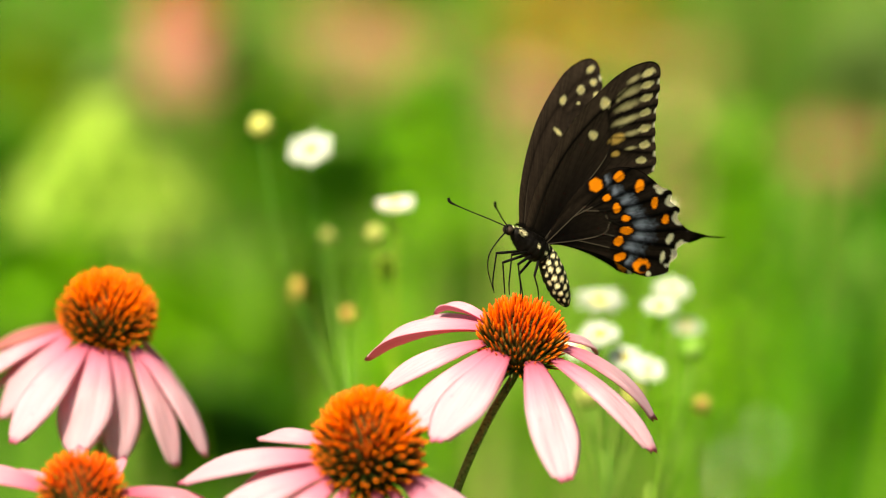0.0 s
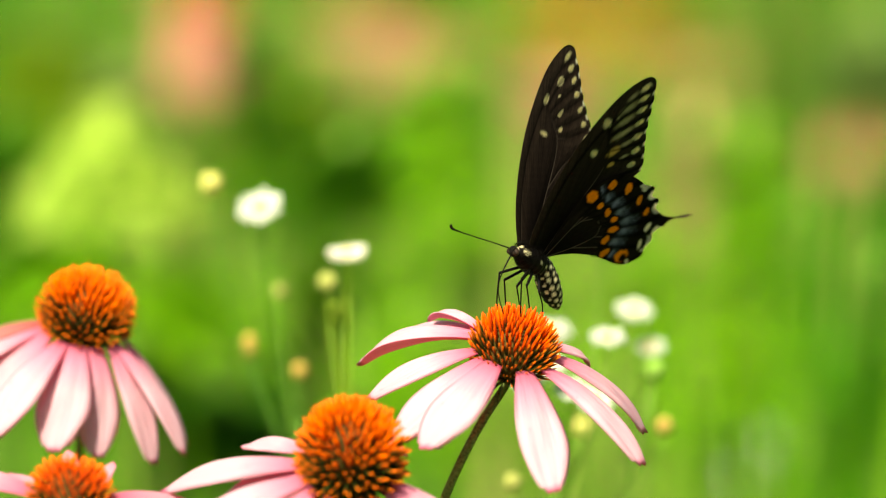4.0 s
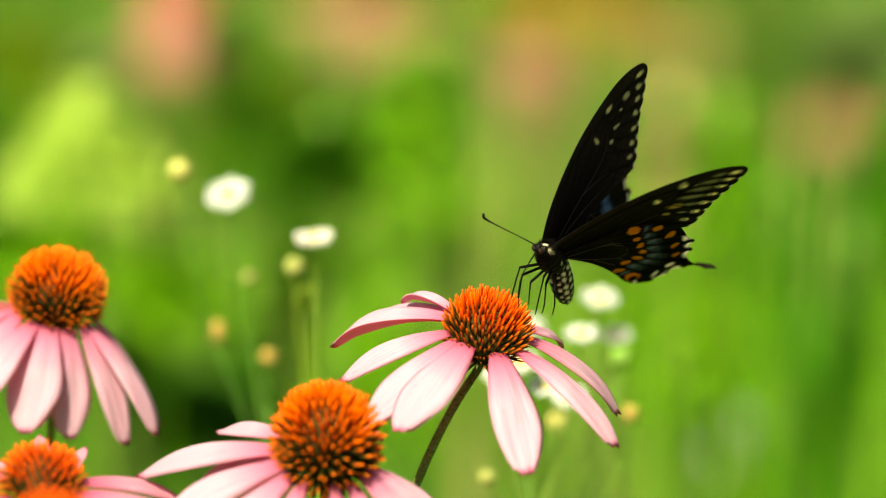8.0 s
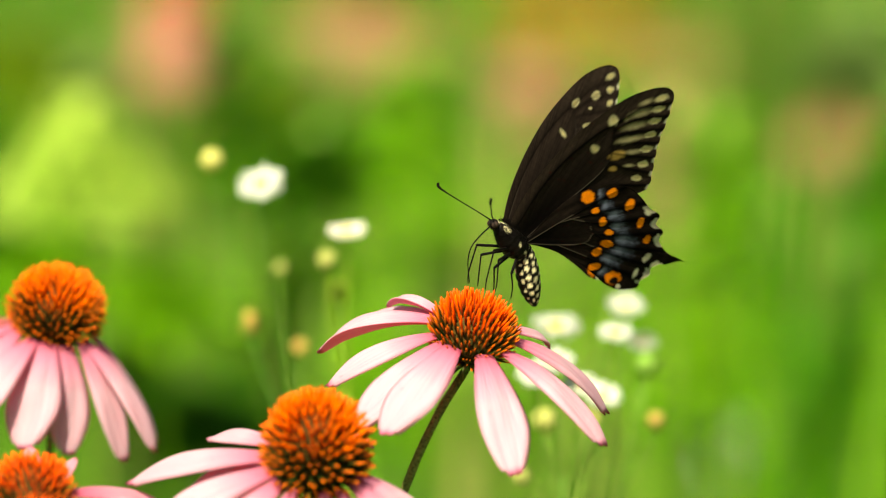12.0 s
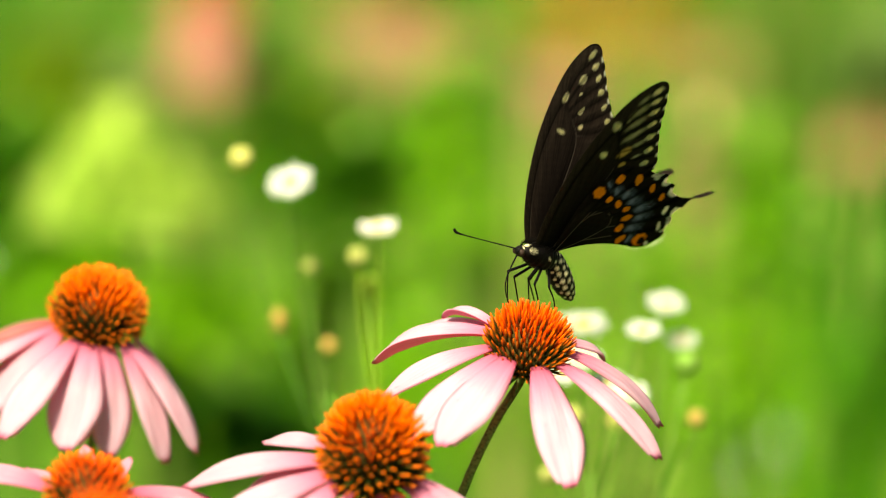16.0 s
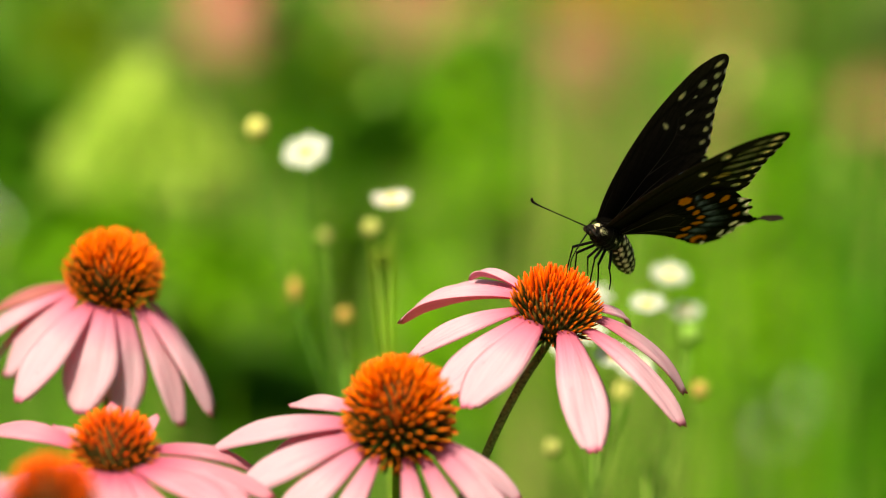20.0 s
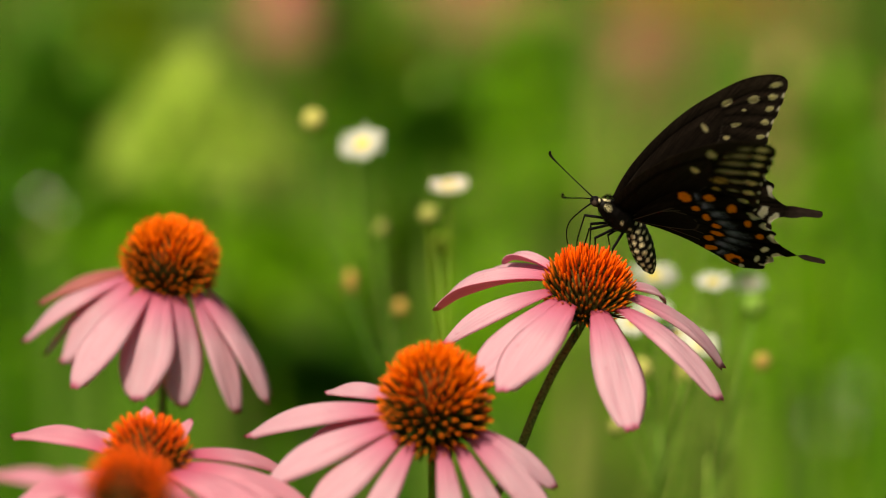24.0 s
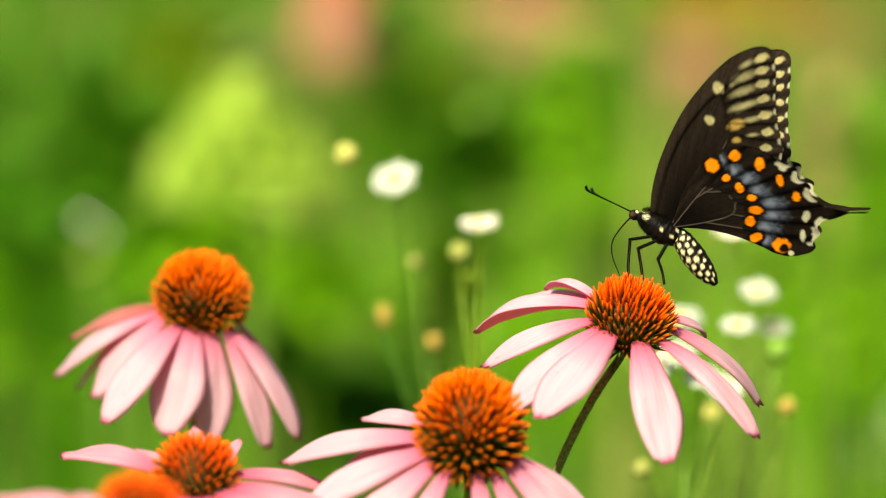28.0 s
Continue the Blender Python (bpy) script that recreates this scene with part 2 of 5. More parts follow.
# ---- ground ----
def ground():
    rings = [0.0, 0.5, 1, 1.5, 2, 2.5, 3, 3.5, 4, 5, 6, 8, 12, 20, 40, 90, 200, 500, 1500]
    n = 48
    verts, faces = [(0, 0, 0)], []
    for r in rings[1:]:
        for k in range(n):
            w = 2 * math.pi * k / n
            x, y = r * math.cos(w), r * math.sin(w)
            lift = 0.03 * noise.noise((x * 1.3, y * 1.3, 0)) if r < 20 else 0.0
            verts.append((x, y, lift))
    for k in range(n):
        faces.append((0, 1 + k, 1 + (k + 1) % n))
    for i in range(len(rings) - 2):
        for k in range(n):
            a, b = 1 + i * n + k, 1 + i * n + (k + 1) % n
            faces.append((a, a + n, b + n, b))
    ob = new("ground", mesh_from("ground", verts, faces, SOIL))
    tagged(ob, "dark green soil and thatch of a summer meadow", "ground", kind="structure")


# ---- coneflowers ----
def petal_mesh(length, width, start, end, cup=0.22, twist=0.0, curl=0.0, material=PETAL):
    """A ray petal that leaves the cone along +x and droops: start and end are degrees below level, lengths in metres."""
    n, m = 18, 8
    x = z = 0.0
    rows, along, across, under_shade = [], [], [], []
    for i in range(n + 1):
        s = i / n
        ang = radians(start + (end - start) * s + curl * max(0.0, s - 0.75) * 4)
        if i:
            x += length / n * math.cos(ang)
            z -= length / n * math.sin(ang)
        if s < 0.6:
            half = 0.36 + 0.64 * math.sin(math.pi / 2 * s / 0.6)
        else:
            half = 1 - 0.68 * ((s - 0.6) / 0.4) ** 1.8
        half *= width / 2
        tw = radians(twist * s)
        line = []
        for j in range(m + 1):
            t = 2 * j / m - 1
            rise = -cup * half * t * t + 0.035 * width * math.cos(3 * math.pi * t) * min(1, s * 4) + 0.05 * width * math.sin(7 * s + 3 * t) * s
            notch = 0.0
            if i == n:
                notch = length * 0.045 * (abs(math.cos(1.5 * math.pi * t)) - 0.7 - 0.5 * t * t)
            px, pz = x + notch * math.cos(ang), z - notch * math.sin(ang)
            line.append(Vector((px + rise * math.sin(ang), half * t * math.cos(tw), pz + rise * math.cos(ang) + half * t * math.sin(tw))))
            along.append(s), across.append(t)
        rows.append(line)
    verts = [v for line in rows for v in line]
    size, w = len(verts), m + 1
    faces = [(i * w + j, (i + 1) * w + j, (i + 1) * w + j + 1, i * w + j + 1) for i in range(n) for j in range(m)]
    low = []
    for i in range(n + 1):
        for j in range(w):
            p = rows[i][j]
            du = rows[min(i + 1, n)][j] - rows[max(i - 1, 0)][j]
            dv = rows[i][min(j + 1, m)] - rows[i][max(j - 1, 0)]
            low.append(p - du.cross(dv).normalized() * 0.00028)
    faces += [tuple(size + k for k in reversed(f)) for f in faces]
    edge = [i * w for i in range(n + 1)] + [n * w + j for j in range(1, w)] + [i * w + m for i in range(n - 1, -1, -1)] + [j for j in range(m - 1, 0, -1)]
    for k, a in enumerate(edge):
        b = edge[(k + 1) % len(edge)]
        faces.append((b, a, a + size, b + size))
    floats = [("along", along * 2), ("across", across * 2), ("under_shade", [0.0] * size + [1.0] * size)]
    return mesh_from("petal", verts + low, faces, material, floats=floats)


def floret_mesh(name, material, curve):
    """One stiff pointed bract of the cone, one unit long along z, bent towards +x."""
    pts, rad = [], []
    for i in range(6):
        s = i / 5
        pts.append((curve * s * s, 0, s))
        rad.append((0.08, 0.11, 0.12, 0.115, 0.095, 0.045)[i])
    v, f = tube(pts, rad, 5)
    return mesh_from(name, v, f, material)


SHADED = floret_mesh("floret", FLORET_SHADED, 0.3)
FLORETS = [*(floret_mesh("floret", FLORET, c) for c in (0.10, 0.22, 0.32)), SHADED]
FLORETS_GOLD = [*(floret_mesh("floret", FLORET_GOLD, c) for c in (0.10, 0.22, 0.32)), SHADED]


FLORETS_DULL = [floret_mesh("floret", FLORET_DULL, c) for c in (0.10, 0.22, 0.32, 0.3)]


def dome(radius, height, phi):
    """Radius, height and slope of the cone's surface at the polar angle phi."""
    r = radius * math.sin(phi) ** 0.92 if phi < math.pi / 2 else radius * math.sin(phi)
    z = height * (0.36 + 0.64 * math.cos(phi)) if phi < math.pi / 2 else height * (0.36 + 0.40 * math.cos(phi))
    return r, z


def cone_head(owner, head, radius, height, count, florets, spread, join=False, shade_from=1.38, slim=1.0):
    """The spiny cone: a dark receptacle and bracts on golden spirals. head places it in its owner."""
    core = [(0.0002, -0.02 * height)]
    for i in range(1, 14):
        phi = math.pi * (1 - i / 13)
        r, z = dome(radius * 0.68, height * 0.82, phi)
        core.append((max(r, 0.0002), z))
    piece("receptacle", mesh_from("receptacle", *lathe(core, 24), CORE), owner, head, "dark brown-green receptacle")
    turn = math.pi * (3 - math.sqrt(5))
    verts, faces = [], []
    for i in range(count):
        phi = math.acos(1 - (1 - math.cos(radians(128))) * (i + 0.5) / count)
        r, z = dome(radius * 0.70, height * 0.80, phi)
        w = i * turn
        out = Vector((math.cos(w), math.sin(w), 0))
        lift = spread * math.sin(phi)
        way = (out * math.sin(phi) + Vector((0, 0, math.cos(phi) + lift))).normalized()
        size = (0.30 + 0.15 * math.sin(phi)) * radius * random.uniform(0.9, 1.12)
        if phi > radians(95):
            size *= 0.85
        way = (way + Vector((random.gauss(0, 0.07), random.gauss(0, 0.07), random.gauss(0, 0.07)))).normalized()
        up = (Vector((0, 0, 1)) - way * way.z)
        up = up.normalized() if up.length > 0.05 else -out
        basis = Matrix((up, way.cross(up), way)).transposed().to_4x4()
        thick = slim * size * random.uniform(0.88, 1.1) * (1.14 - 0.27 * min(phi, 1.6))
        m = head @ Matrix.Translation(out * r + Vector((0, 0, z))) @ basis @ Matrix.Diagonal((thick, thick, size * 1.25, 1))
        # beyond this polar angle the florets take the colour with painted shade
        me = florets[0 if phi < 0.6 else 1 if phi < 1.1 else 2 if phi < shade_from + random.uniform(-0.2, 0.2) else 3]
        if join or (count > 300 and out.y * math.sin(phi) > 0.32):
            k = len(verts)
            verts += [m @ v.co for v in me.vertices]
            faces += [tuple(k + q for q in poly.vertices) for poly in me.polygons]
        else:
            piece("floret", me, owner, m)
    if verts:
        tagged(piece("floret_mass", mesh_from("floret_mass", verts, faces, florets[0].materials[0]), owner), kind="stuff")


def coneflower(at, head_at, tilt, radius, height, count, petals, label, stem_path, material=PETAL, florets=FLORETS, spread=0.45, join=False, category="flower", group="", ring=0.90, shade_from=1.3, lift=0.0012, slim=1.0, stalk=STEM):
    """at: the stem's foot; head_at: the middle of the ring where the petals leave, in metres from the foot; tilt: (rx, ry) of the head's axis."""
    ob = thing("coneflower", at, label, category, group)
    head = pose(*head_at, tilt[0], tilt[1], 0)
    line = bend([*stem_path, head @ Vector((0, 0, -0.0025)), head @ Vector((0, 0, 0.0005))], 10)
    n = len(line)
    rad = [0.0013 - 0.0005 * i / n + (0.0004 * max(0, i - n + 4)) for i in range(n)]
    piece("stem", mesh_from("stem", *tube(line, rad, 10, 0.06), stalk), ob, None, "hairy speckled green stem")
    if not join:
        verts, faces = [], []
        for _ in range(700):
            i = int(n * random.uniform(0.55, 0.97))
            d = (line[min(i + 1, n - 1)] - line[i - 1]).normalized()
            o = (d.orthogonal().normalized() * math.cos(7.1 * _) + d.cross(d.orthogonal()).normalized() * math.sin(7.1 * _))
            p = line[i - 1].lerp(line[i], random.random()) + o * rad[i] * 0.95
            q = p + (o + d * random.uniform(-0.3, 0.6)) * random.uniform(0.0003, 0.0007)
            k = len(verts)
            verts += [p + d * 0.00005, p - d * 0.00005, p + o.cross(d) * 0.00007, q]
            faces += [(k, k + 1, k + 3), (k + 1, k + 2, k + 3), (k + 2, k, k + 3)]
        tagged(piece("stem_fuzz", mesh_from("stem_fuzz", verts, faces, STEM_PALE, smooth=False), ob), kind="stuff")
    for k in range(16):
        w = 2 * math.pi * k / 16 + random.uniform(-0.15, 0.15)
        size = random.uniform(0.0035, 0.006)
        v, f = tube(bend([(0, 0, 0), (size * 0.6, 0, -0.0002), (size, 0, random.uniform(-0.0035, -0.001))], 3), [0.0007, 0.0007, 0.0007, 0.0006, 0.0005, 0.0004, 0.0001], 5)
        piece("bract", mesh_from("bract", v, f, BRACT), ob, head @ pose(0, 0, -0.0006, 0, 0, math.degrees(w)) @ pose(radius * 0.22, 0, 0))
    for azimuth, droop, length, width, arch, curl, *cup in petals:
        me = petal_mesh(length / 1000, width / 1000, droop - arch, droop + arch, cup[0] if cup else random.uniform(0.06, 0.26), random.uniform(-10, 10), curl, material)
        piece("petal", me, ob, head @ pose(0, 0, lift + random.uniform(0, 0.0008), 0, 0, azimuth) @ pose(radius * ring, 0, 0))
    cone_head(ob, head, radius, height, count, florets, spread, join, shade_from, slim)
    return ob


# azimuth (0 right of the view, -90 towards it), droop, length, width in mm, arch, curl of the tip, cup (below 0: a trough)
CENTRE_PETALS = [(-70, 24, 32.5, 11.2, 12, 0), (-118, 24, 28.9, 11.4, 10, 0), (-134, 31, 28.9, 11, 15, 0), (-161, 28, 27, 7.5, 20, 0, 0.1), (161, 31, 31.2, 8.4, 21, 0, -0.6),
                 (143, 26, 28, 7, 16, 0, -0.4), (141, 11, 17.5, 3.6, 23, 20, -0.8), (-32, 20, 32, 8.6, 23, 0), (7, 32, 30.4, 8.6, 25, 0, 0.1), (34, 22, 15.9, 5.5, 24, 30, 0.1), (88, 40, 16, 7, 20, 0)]
FRONT_PETALS = [(151, 22, 20, 6, 22, 0), (179, 19, 33.6, 8, 23, 0), (182, 31, 22.4, 6, 16, 0), (204, 17, 30.2, 9, 20, 0), (223, 23, 28, 9, 16, 0), (245, 28, 27, 6.4, 12, 0),
                (284, 30, 28, 6, 10, 0), (305, 28, 29, 6.4, 14, 0), (325, 25, 28, 7.6, 18, 0), (340, 24, 22, 7, 20, 0), (60, 40, 16, 8, 10, 0), (110, 40, 16, 8, 10, 0)]
TALL_PETALS = [(-95, 47, 26.3, 12.8, 13, 0), (-69, 60, 26, 10.5, 15, 0), (-41, 51, 30.4, 7.6, 17, 0), (-33, 39, 31.6, 6.2, 22, 0), (-5, 54, 31.6, 5.6, 14, 0), (-118, 29, 31.3, 9.4, 17, 0),
               (-154, 52, 25.9, 12.5, 13, 0), (-174, 40, 31.4, 8.4, 20, 0), (181, 53, 30.9, 6, 18, 0)]
LOW_PETALS = [(151, 3, 29.2, 8.6, 23, 0), (24, 18, 26, 8, 22, 0), (-12, 12, 29, 8.5, 20, 0), (-27, 8, 27, 8.5, 20, 0), (-44, 1, 29.2, 9.5, 12, 0), (-66, 9, 28.2, 9.5, 8, 0), (-83, 5, 27.3, 9.5, 8, 0),
              (-102, 4, 26.1, 9.5, 8, 0), (-120, 1, 25.3, 9.5, 15, 0), (-150, 8, 25, 9, 15, 0), (60, -26, 10, 3.6, 10, 0), (96, -30, 11, 4.2, 10, 0), (138, -10, 12, 4.5, 12, 0)]
NEAR_PETALS = [p for p in LOW_PETALS if p[1] > -12]


def main_flowers():
    centre = coneflower((-0.075, 0.93, 0.0), (0.0913, -0.0256, 0.7318), (14, 9), 0.0094, 0.0146, 380, CENTRE_PETALS,
                        "pale pink coneflower with a red-orange cone, drooping petals, leaning stem", [(0, 0, -0.02), (0.012, -0.004, 0.30), (0.052, -0.016, 0.62), (0.0780, -0.0391, 0.7067)], spread=0.8, lift=0.0051, shade_from=0.86, slim=0.74)
    front = coneflower((-0.012, 0.885, 0.0), (-0.0045, -0.0100, 0.7138), (28, 4), 0.0106, 0.0224, 380, FRONT_PETALS,
                       "pink coneflower with a large golden-orange cone tipped forward", [(0, 0, -0.02), (0.002, 0.004, 0.3), (-0.004, 0.006, 0.62)], florets=FLORETS_GOLD, spread=0.25, shade_from=0.76, lift=0.0046, slim=0.92, stalk=STEM_PALE)
    tall = coneflower((-0.080, 0.950, 0.0), (0.0013, 0.0061, 0.7251), (14, 8), 0.0100, 0.0160, 380, TALL_PETALS,
                      "pink coneflower with hanging petals and a round orange cone", [(0, 0, -0.02), (0.004, -0.002, 0.3), (-0.002, -0.004, 0.6)], florets=FLORETS_GOLD, spread=0.45, shade_from=1.05, lift=0.0018, slim=0.92)
    # two petals at the back left, their shade given by a redder material
    for azimuth, droop, length, width in ((170, 33, 26.5, 8.5), (187, 58, 24, 6)):
        me = petal_mesh(length / 1000, width / 1000, droop - 18, droop + 18, 0.15, 6, 0, PETAL_SHADED)
        piece("petal", me, tall, pose(0.0013, 0.0061, 0.7251, 14, 8, 0) @ pose(0, 0, 0.002, 0, 0, azimuth) @ pose(0.009, 0, 0), "back petal with reddish shade in its colour")
    low = coneflower((-0.0824, 0.8755, 0.0), (0.0058, -0.0107, 0.7084), (8, 0), 0.0082, 0.0136, 220, LOW_PETALS,
                     "small rose-pink coneflower with arching petals, slightly out of focus", [(0, 0, -0.02), (0.003, -0.002, 0.3), (0.002, -0.004, 0.6)], PETAL_ROSE, FLORETS, 0.35, lift=0.0031)
    near = coneflower((-0.072, 0.800, 0.0), (0.0040, -0.0110, 0.7181), (6, 3), 0.0080, 0.0128, 200, NEAR_PETALS,
                      "blurred rose-pink coneflower with a blunt orange cone", [(0, 0, -0.02), (0.002, -0.002, 0.3), (0.002, -0.003, 0.6)], PETAL_ROSE, FLORETS, 0.3)
    for ob in (centre, front, tall, low, near):
        ob["group"] = "coneflowers in the foreground"
    return centre, front, tall, low, near


# ---- butterfly ----
AXIS = Vector((math.cos(radians(28)), 0, -math.sin(radians(28))))
FORE_BASE, HIND_BASE = (1.5, -2.0), (2.5, -1.5)
FORE_EDGE = [(-2.5, 1.8), (-1.9, 6.5), (-0.6, 11.5), (1.9, 17.8), (5.6, 24.6), (10, 30.3), (15, 35.3), (19.4, 37.9), (23, 38.8), (25.2, 37.8), (25.9, 35), (26, 31), (25.8, 26.5), (26.1, 22.5), (26.6, 19), (27, 16.2), (26.8, 14)]
HIND_EDGE = [(3.4, 2.5), (4.6, 5.6), (6.8, 9.6), (9.6, 13.4), (13.5, 16.4), (17.5, 17.6), (21.5, 17.2), (25, 15.5), (27.6, 13.8), (30.6, 12.8), (30.9, 10.4), (33.5, 8.9), (33.5, 6.7), (36, 4.6), (38.5, 3.7), (41.4, 3.2), (44.0, 4.3), (46.0, 3.4),
             (45.5, 1.9), (43.4, 1.7), (40, 2.2), (37, 1.3), (34.9, -0.4), (35.3, -2.2), (33.8, -4.0), (33.8, -6), (31.3, -7.0), (28.1, -7.3), (25, -6.7)]
CREAM, PALE, TAN, ORANGE, BLUE = (0.80, 0.72, 0.36), (0.70, 0.67, 0.48), (0.50, 0.32, 0.08), (0.80, 0.22, 0.008), (0.075, 0.093, 0.128)
BROWN, BLACK = (0.025, 0.0175, 0.012), (0.0035, 0.0027, 0.0022)
# along the wing, across it, half length, half width in mm, turn in degrees
FORE_CREAM = [(22.9, 36.3, 1.7, 0.95, 22), (22.9, 33.6, 1.6, 0.85, 18), (23, 30.7, 1.6, 0.9, 15), (23.1, 27.4, 1.5, 0.9, 14), (23.3, 23.8, 1.6, 0.95, 10), (23.7, 20.1, 1.4, 0.95, 5), (23.3, 16.6, 1.3, 0.85, 0), (13.4, 29.6, 1.2, 1.5, 30), (11.3, 22.5, 1.3, 0.95, -35)]
FORE_STREAK = [(19.0, 32.2, 2.6, 0.95, 24), (18.6, 29.0, 2.9, 0.85, 20), (17.9, 25.4, 2.4, 0.9, 18), (20.3, 26.4, 2.2, 0.6, 16), (20.4, 22.8, 2.0, 0.6, 14), (19.6, 34.9, 1.6, 0.6, 28), (16.3, 30.4, 0.55, 0.5, 0), (20.5, 19.4, 1.3, 0.4, 8)]
FORE_TAN = [(17, 21.6, 1.7, 1.0, 18), (17, 18.2, 0.9, 0.6, 0)]
HIND_ORANGE = [(11.9, 13, 1.9, 1.8, 40), (17.1, 15.4, 1.5, 1.45, 0), (15, 10.3, 1.05, 1.0, 0), (17.9, 8.1, 1.0, 1.5, 25), (20.6, 5.9, 1.25, 0.95, 0), (21.3, 3.1, 1.9, 1.15, -6), (20, 0.5, 1.35, 1.45, 0), (21.2, -3.2, 1.9, 1.2, 25), (22.5, 13.6, 1.2, 1.8, 0), (26.9, 10, 0.95, 1.7, 0), (30.4, 6.3, 1.05, 1.4, 15)]
HIND_PALE = [(32.5, 1.9, 0.9, 1.5, -15), (31.6, -2.5, 0.65, 1.5, -5), (30.5, 10.9, 0.75, 1.5, 20), (33.2, 7.0, 0.7, 1.6, 30), (35.2, 0.5, 0.9, 1.5, -25), (34.2, -3.6, 0.7, 1.4, -15), (27.5, 13.0, 0.8, 1.2, 30), (28.9, -6.6, 0.7, 0.7, 0)]
HIND_BLUE = [(14.7, 14.0, 0.8, 1.6, 20), (17.3, 12.0, 1.3, 1.5, 10), (20.5, 10.2, 1.9, 1.4, -30), (22.6, 7.6, 2.2, 1.5, -30), (25.6, 5.0, 2.6, 1.5, -15), (26.0, 2.2, 2.5, 1.5, -10), (24.3, -0.6, 2.5, 1.7, -20), (23.9, -3.9, 1.1, 1.8, -20)]
BACK_CREAM = [(23, 36.3, 1.5, 0.8, 22), (23.4, 33.4, 1.1, 0.8, 16), (23.7, 30.5, 1.0, 0.8, 15), (23.8, 27.2, 1.0, 0.8, 14), (24, 23.6, 1.0, 0.7, 10), (24.3, 20.1, 1.0, 0.75, 5), (24.3, 16.9, 1.0, 0.7, 0), (19.6, 31.8, 1.2, 1.0, 24), (14.2, 29.6, 1.2, 1.0, 30), (17.8, 25.0, 1.2, 0.6, 20), (11.6, 22.6, 1.5, 0.5, -40), (17, 21.6, 0.8, 0.6, 0), (18.4, 28.8, 0.6, 0.4, 20)]
BACK_BLUE = [(22.5, 8.6, 1.5, 1.2, -50), (24.6, 5.6, 2.0, 1.4, -30), (25.6, 2.2, 2.1, 1.5, -15), (25.0, -1.0, 2.0, 1.4, -10)]


# veins of the forewing and the hindwing, in mm as the outlines
FORE_VEINS = (((-1, 2), (1.5, 11), (5.5, 19.5), (11, 26.5), (14, 28.8)), ((2, -1), (8, 8), (13.5, 15.5), (15.5, 20), (15, 24), (14, 28.8)), ((14, 28.8), (19, 33.4), (25.3, 35.4)), ((14.2, 27.5), (19, 30.8), (25.5, 32.3)),
              ((14.6, 26), (19, 27.6), (25.6, 29.1)), ((15, 24), (20, 25), (25.8, 25.7)), ((15.4, 22), (20, 21.8), (26, 22)), ((15.5, 20), (20, 18.7), (26.4, 18.3)), ((10, 10.6), (17, 14), (26.4, 15.2)), ((2, -1), (12, 7.5), (20, 12.5)))
HIND_VEINS = (((2.8, -1), (8, 5.5), (12, 10), (17, 15.5), (19.5, 17.5)), ((8, 5.5), (14, 9.2), (19.9, 12.2), (26, 15)), ((10, 7), (15, 7.4), (21.8, 9.2), (31, 12.8)), ((15, 7.4), (17, 5.2), (23.2, 6), (33.3, 8.9)),
              ((17, 5.2), (24, 3.4), (36, 4.4)), ((3, -1.3), (10, 0), (16, 2), (17, 5.2)), ((16, 2), (24.4, 0.8), (35, 0.2)), ((10, 0), (17, -1), (24.5, -2.2), (34, -3.4)), ((3, -1.6), (12, -2.6), (23, -5.2), (29, -7)))


def to_lines(u, v, lines):
    """The distance of each point (u, v) from the nearest of the smoothed lines."""
    best = np.full(len(u), 99.0)
    for line in lines:
        pts = [(p.x, p.y) for p in bend([(x, y, 0) for x, y in line], 5)]
        for (x0, y0), (x1, y1) in zip(pts, pts[1:]):
            dx, dy = x1 - x0, y1 - y0
            k = np.clip(((u - x0) * dx + (v - y0) * dy) / (dx * dx + dy * dy), 0, 1)
            best = np.minimum(best, np.hypot(u - x0 - k * dx, v - y0 - k * dy))
    return best


def spots(u, v, col, rows, colour, soft=0.25, strength=1.0, ragged=0.22, size=1.0):
    for cu, cv, a, b, turn in rows:
        a, b = a * size, b * size
        c, s = math.cos(radians(turn)), math.sin(radians(turn))
        p, q = ((u - cu) * c + (v - cv) * s) / a, (-(u - cu) * s + (v - cv) * c) / b
        d = np.sqrt(p * p + q * q) + ragged * np.sin(3.1 * u + 2 * cv) * np.sin(2.7 * v + cu) + 0.08 * np.sin(17 * u) * np.sin(19 * v)
        k = (np.clip((1 + soft - d) / (2 * soft), 0, 1) * strength)[:, None]
        col[:] = col * (1 - k) + np.array(colour) * k


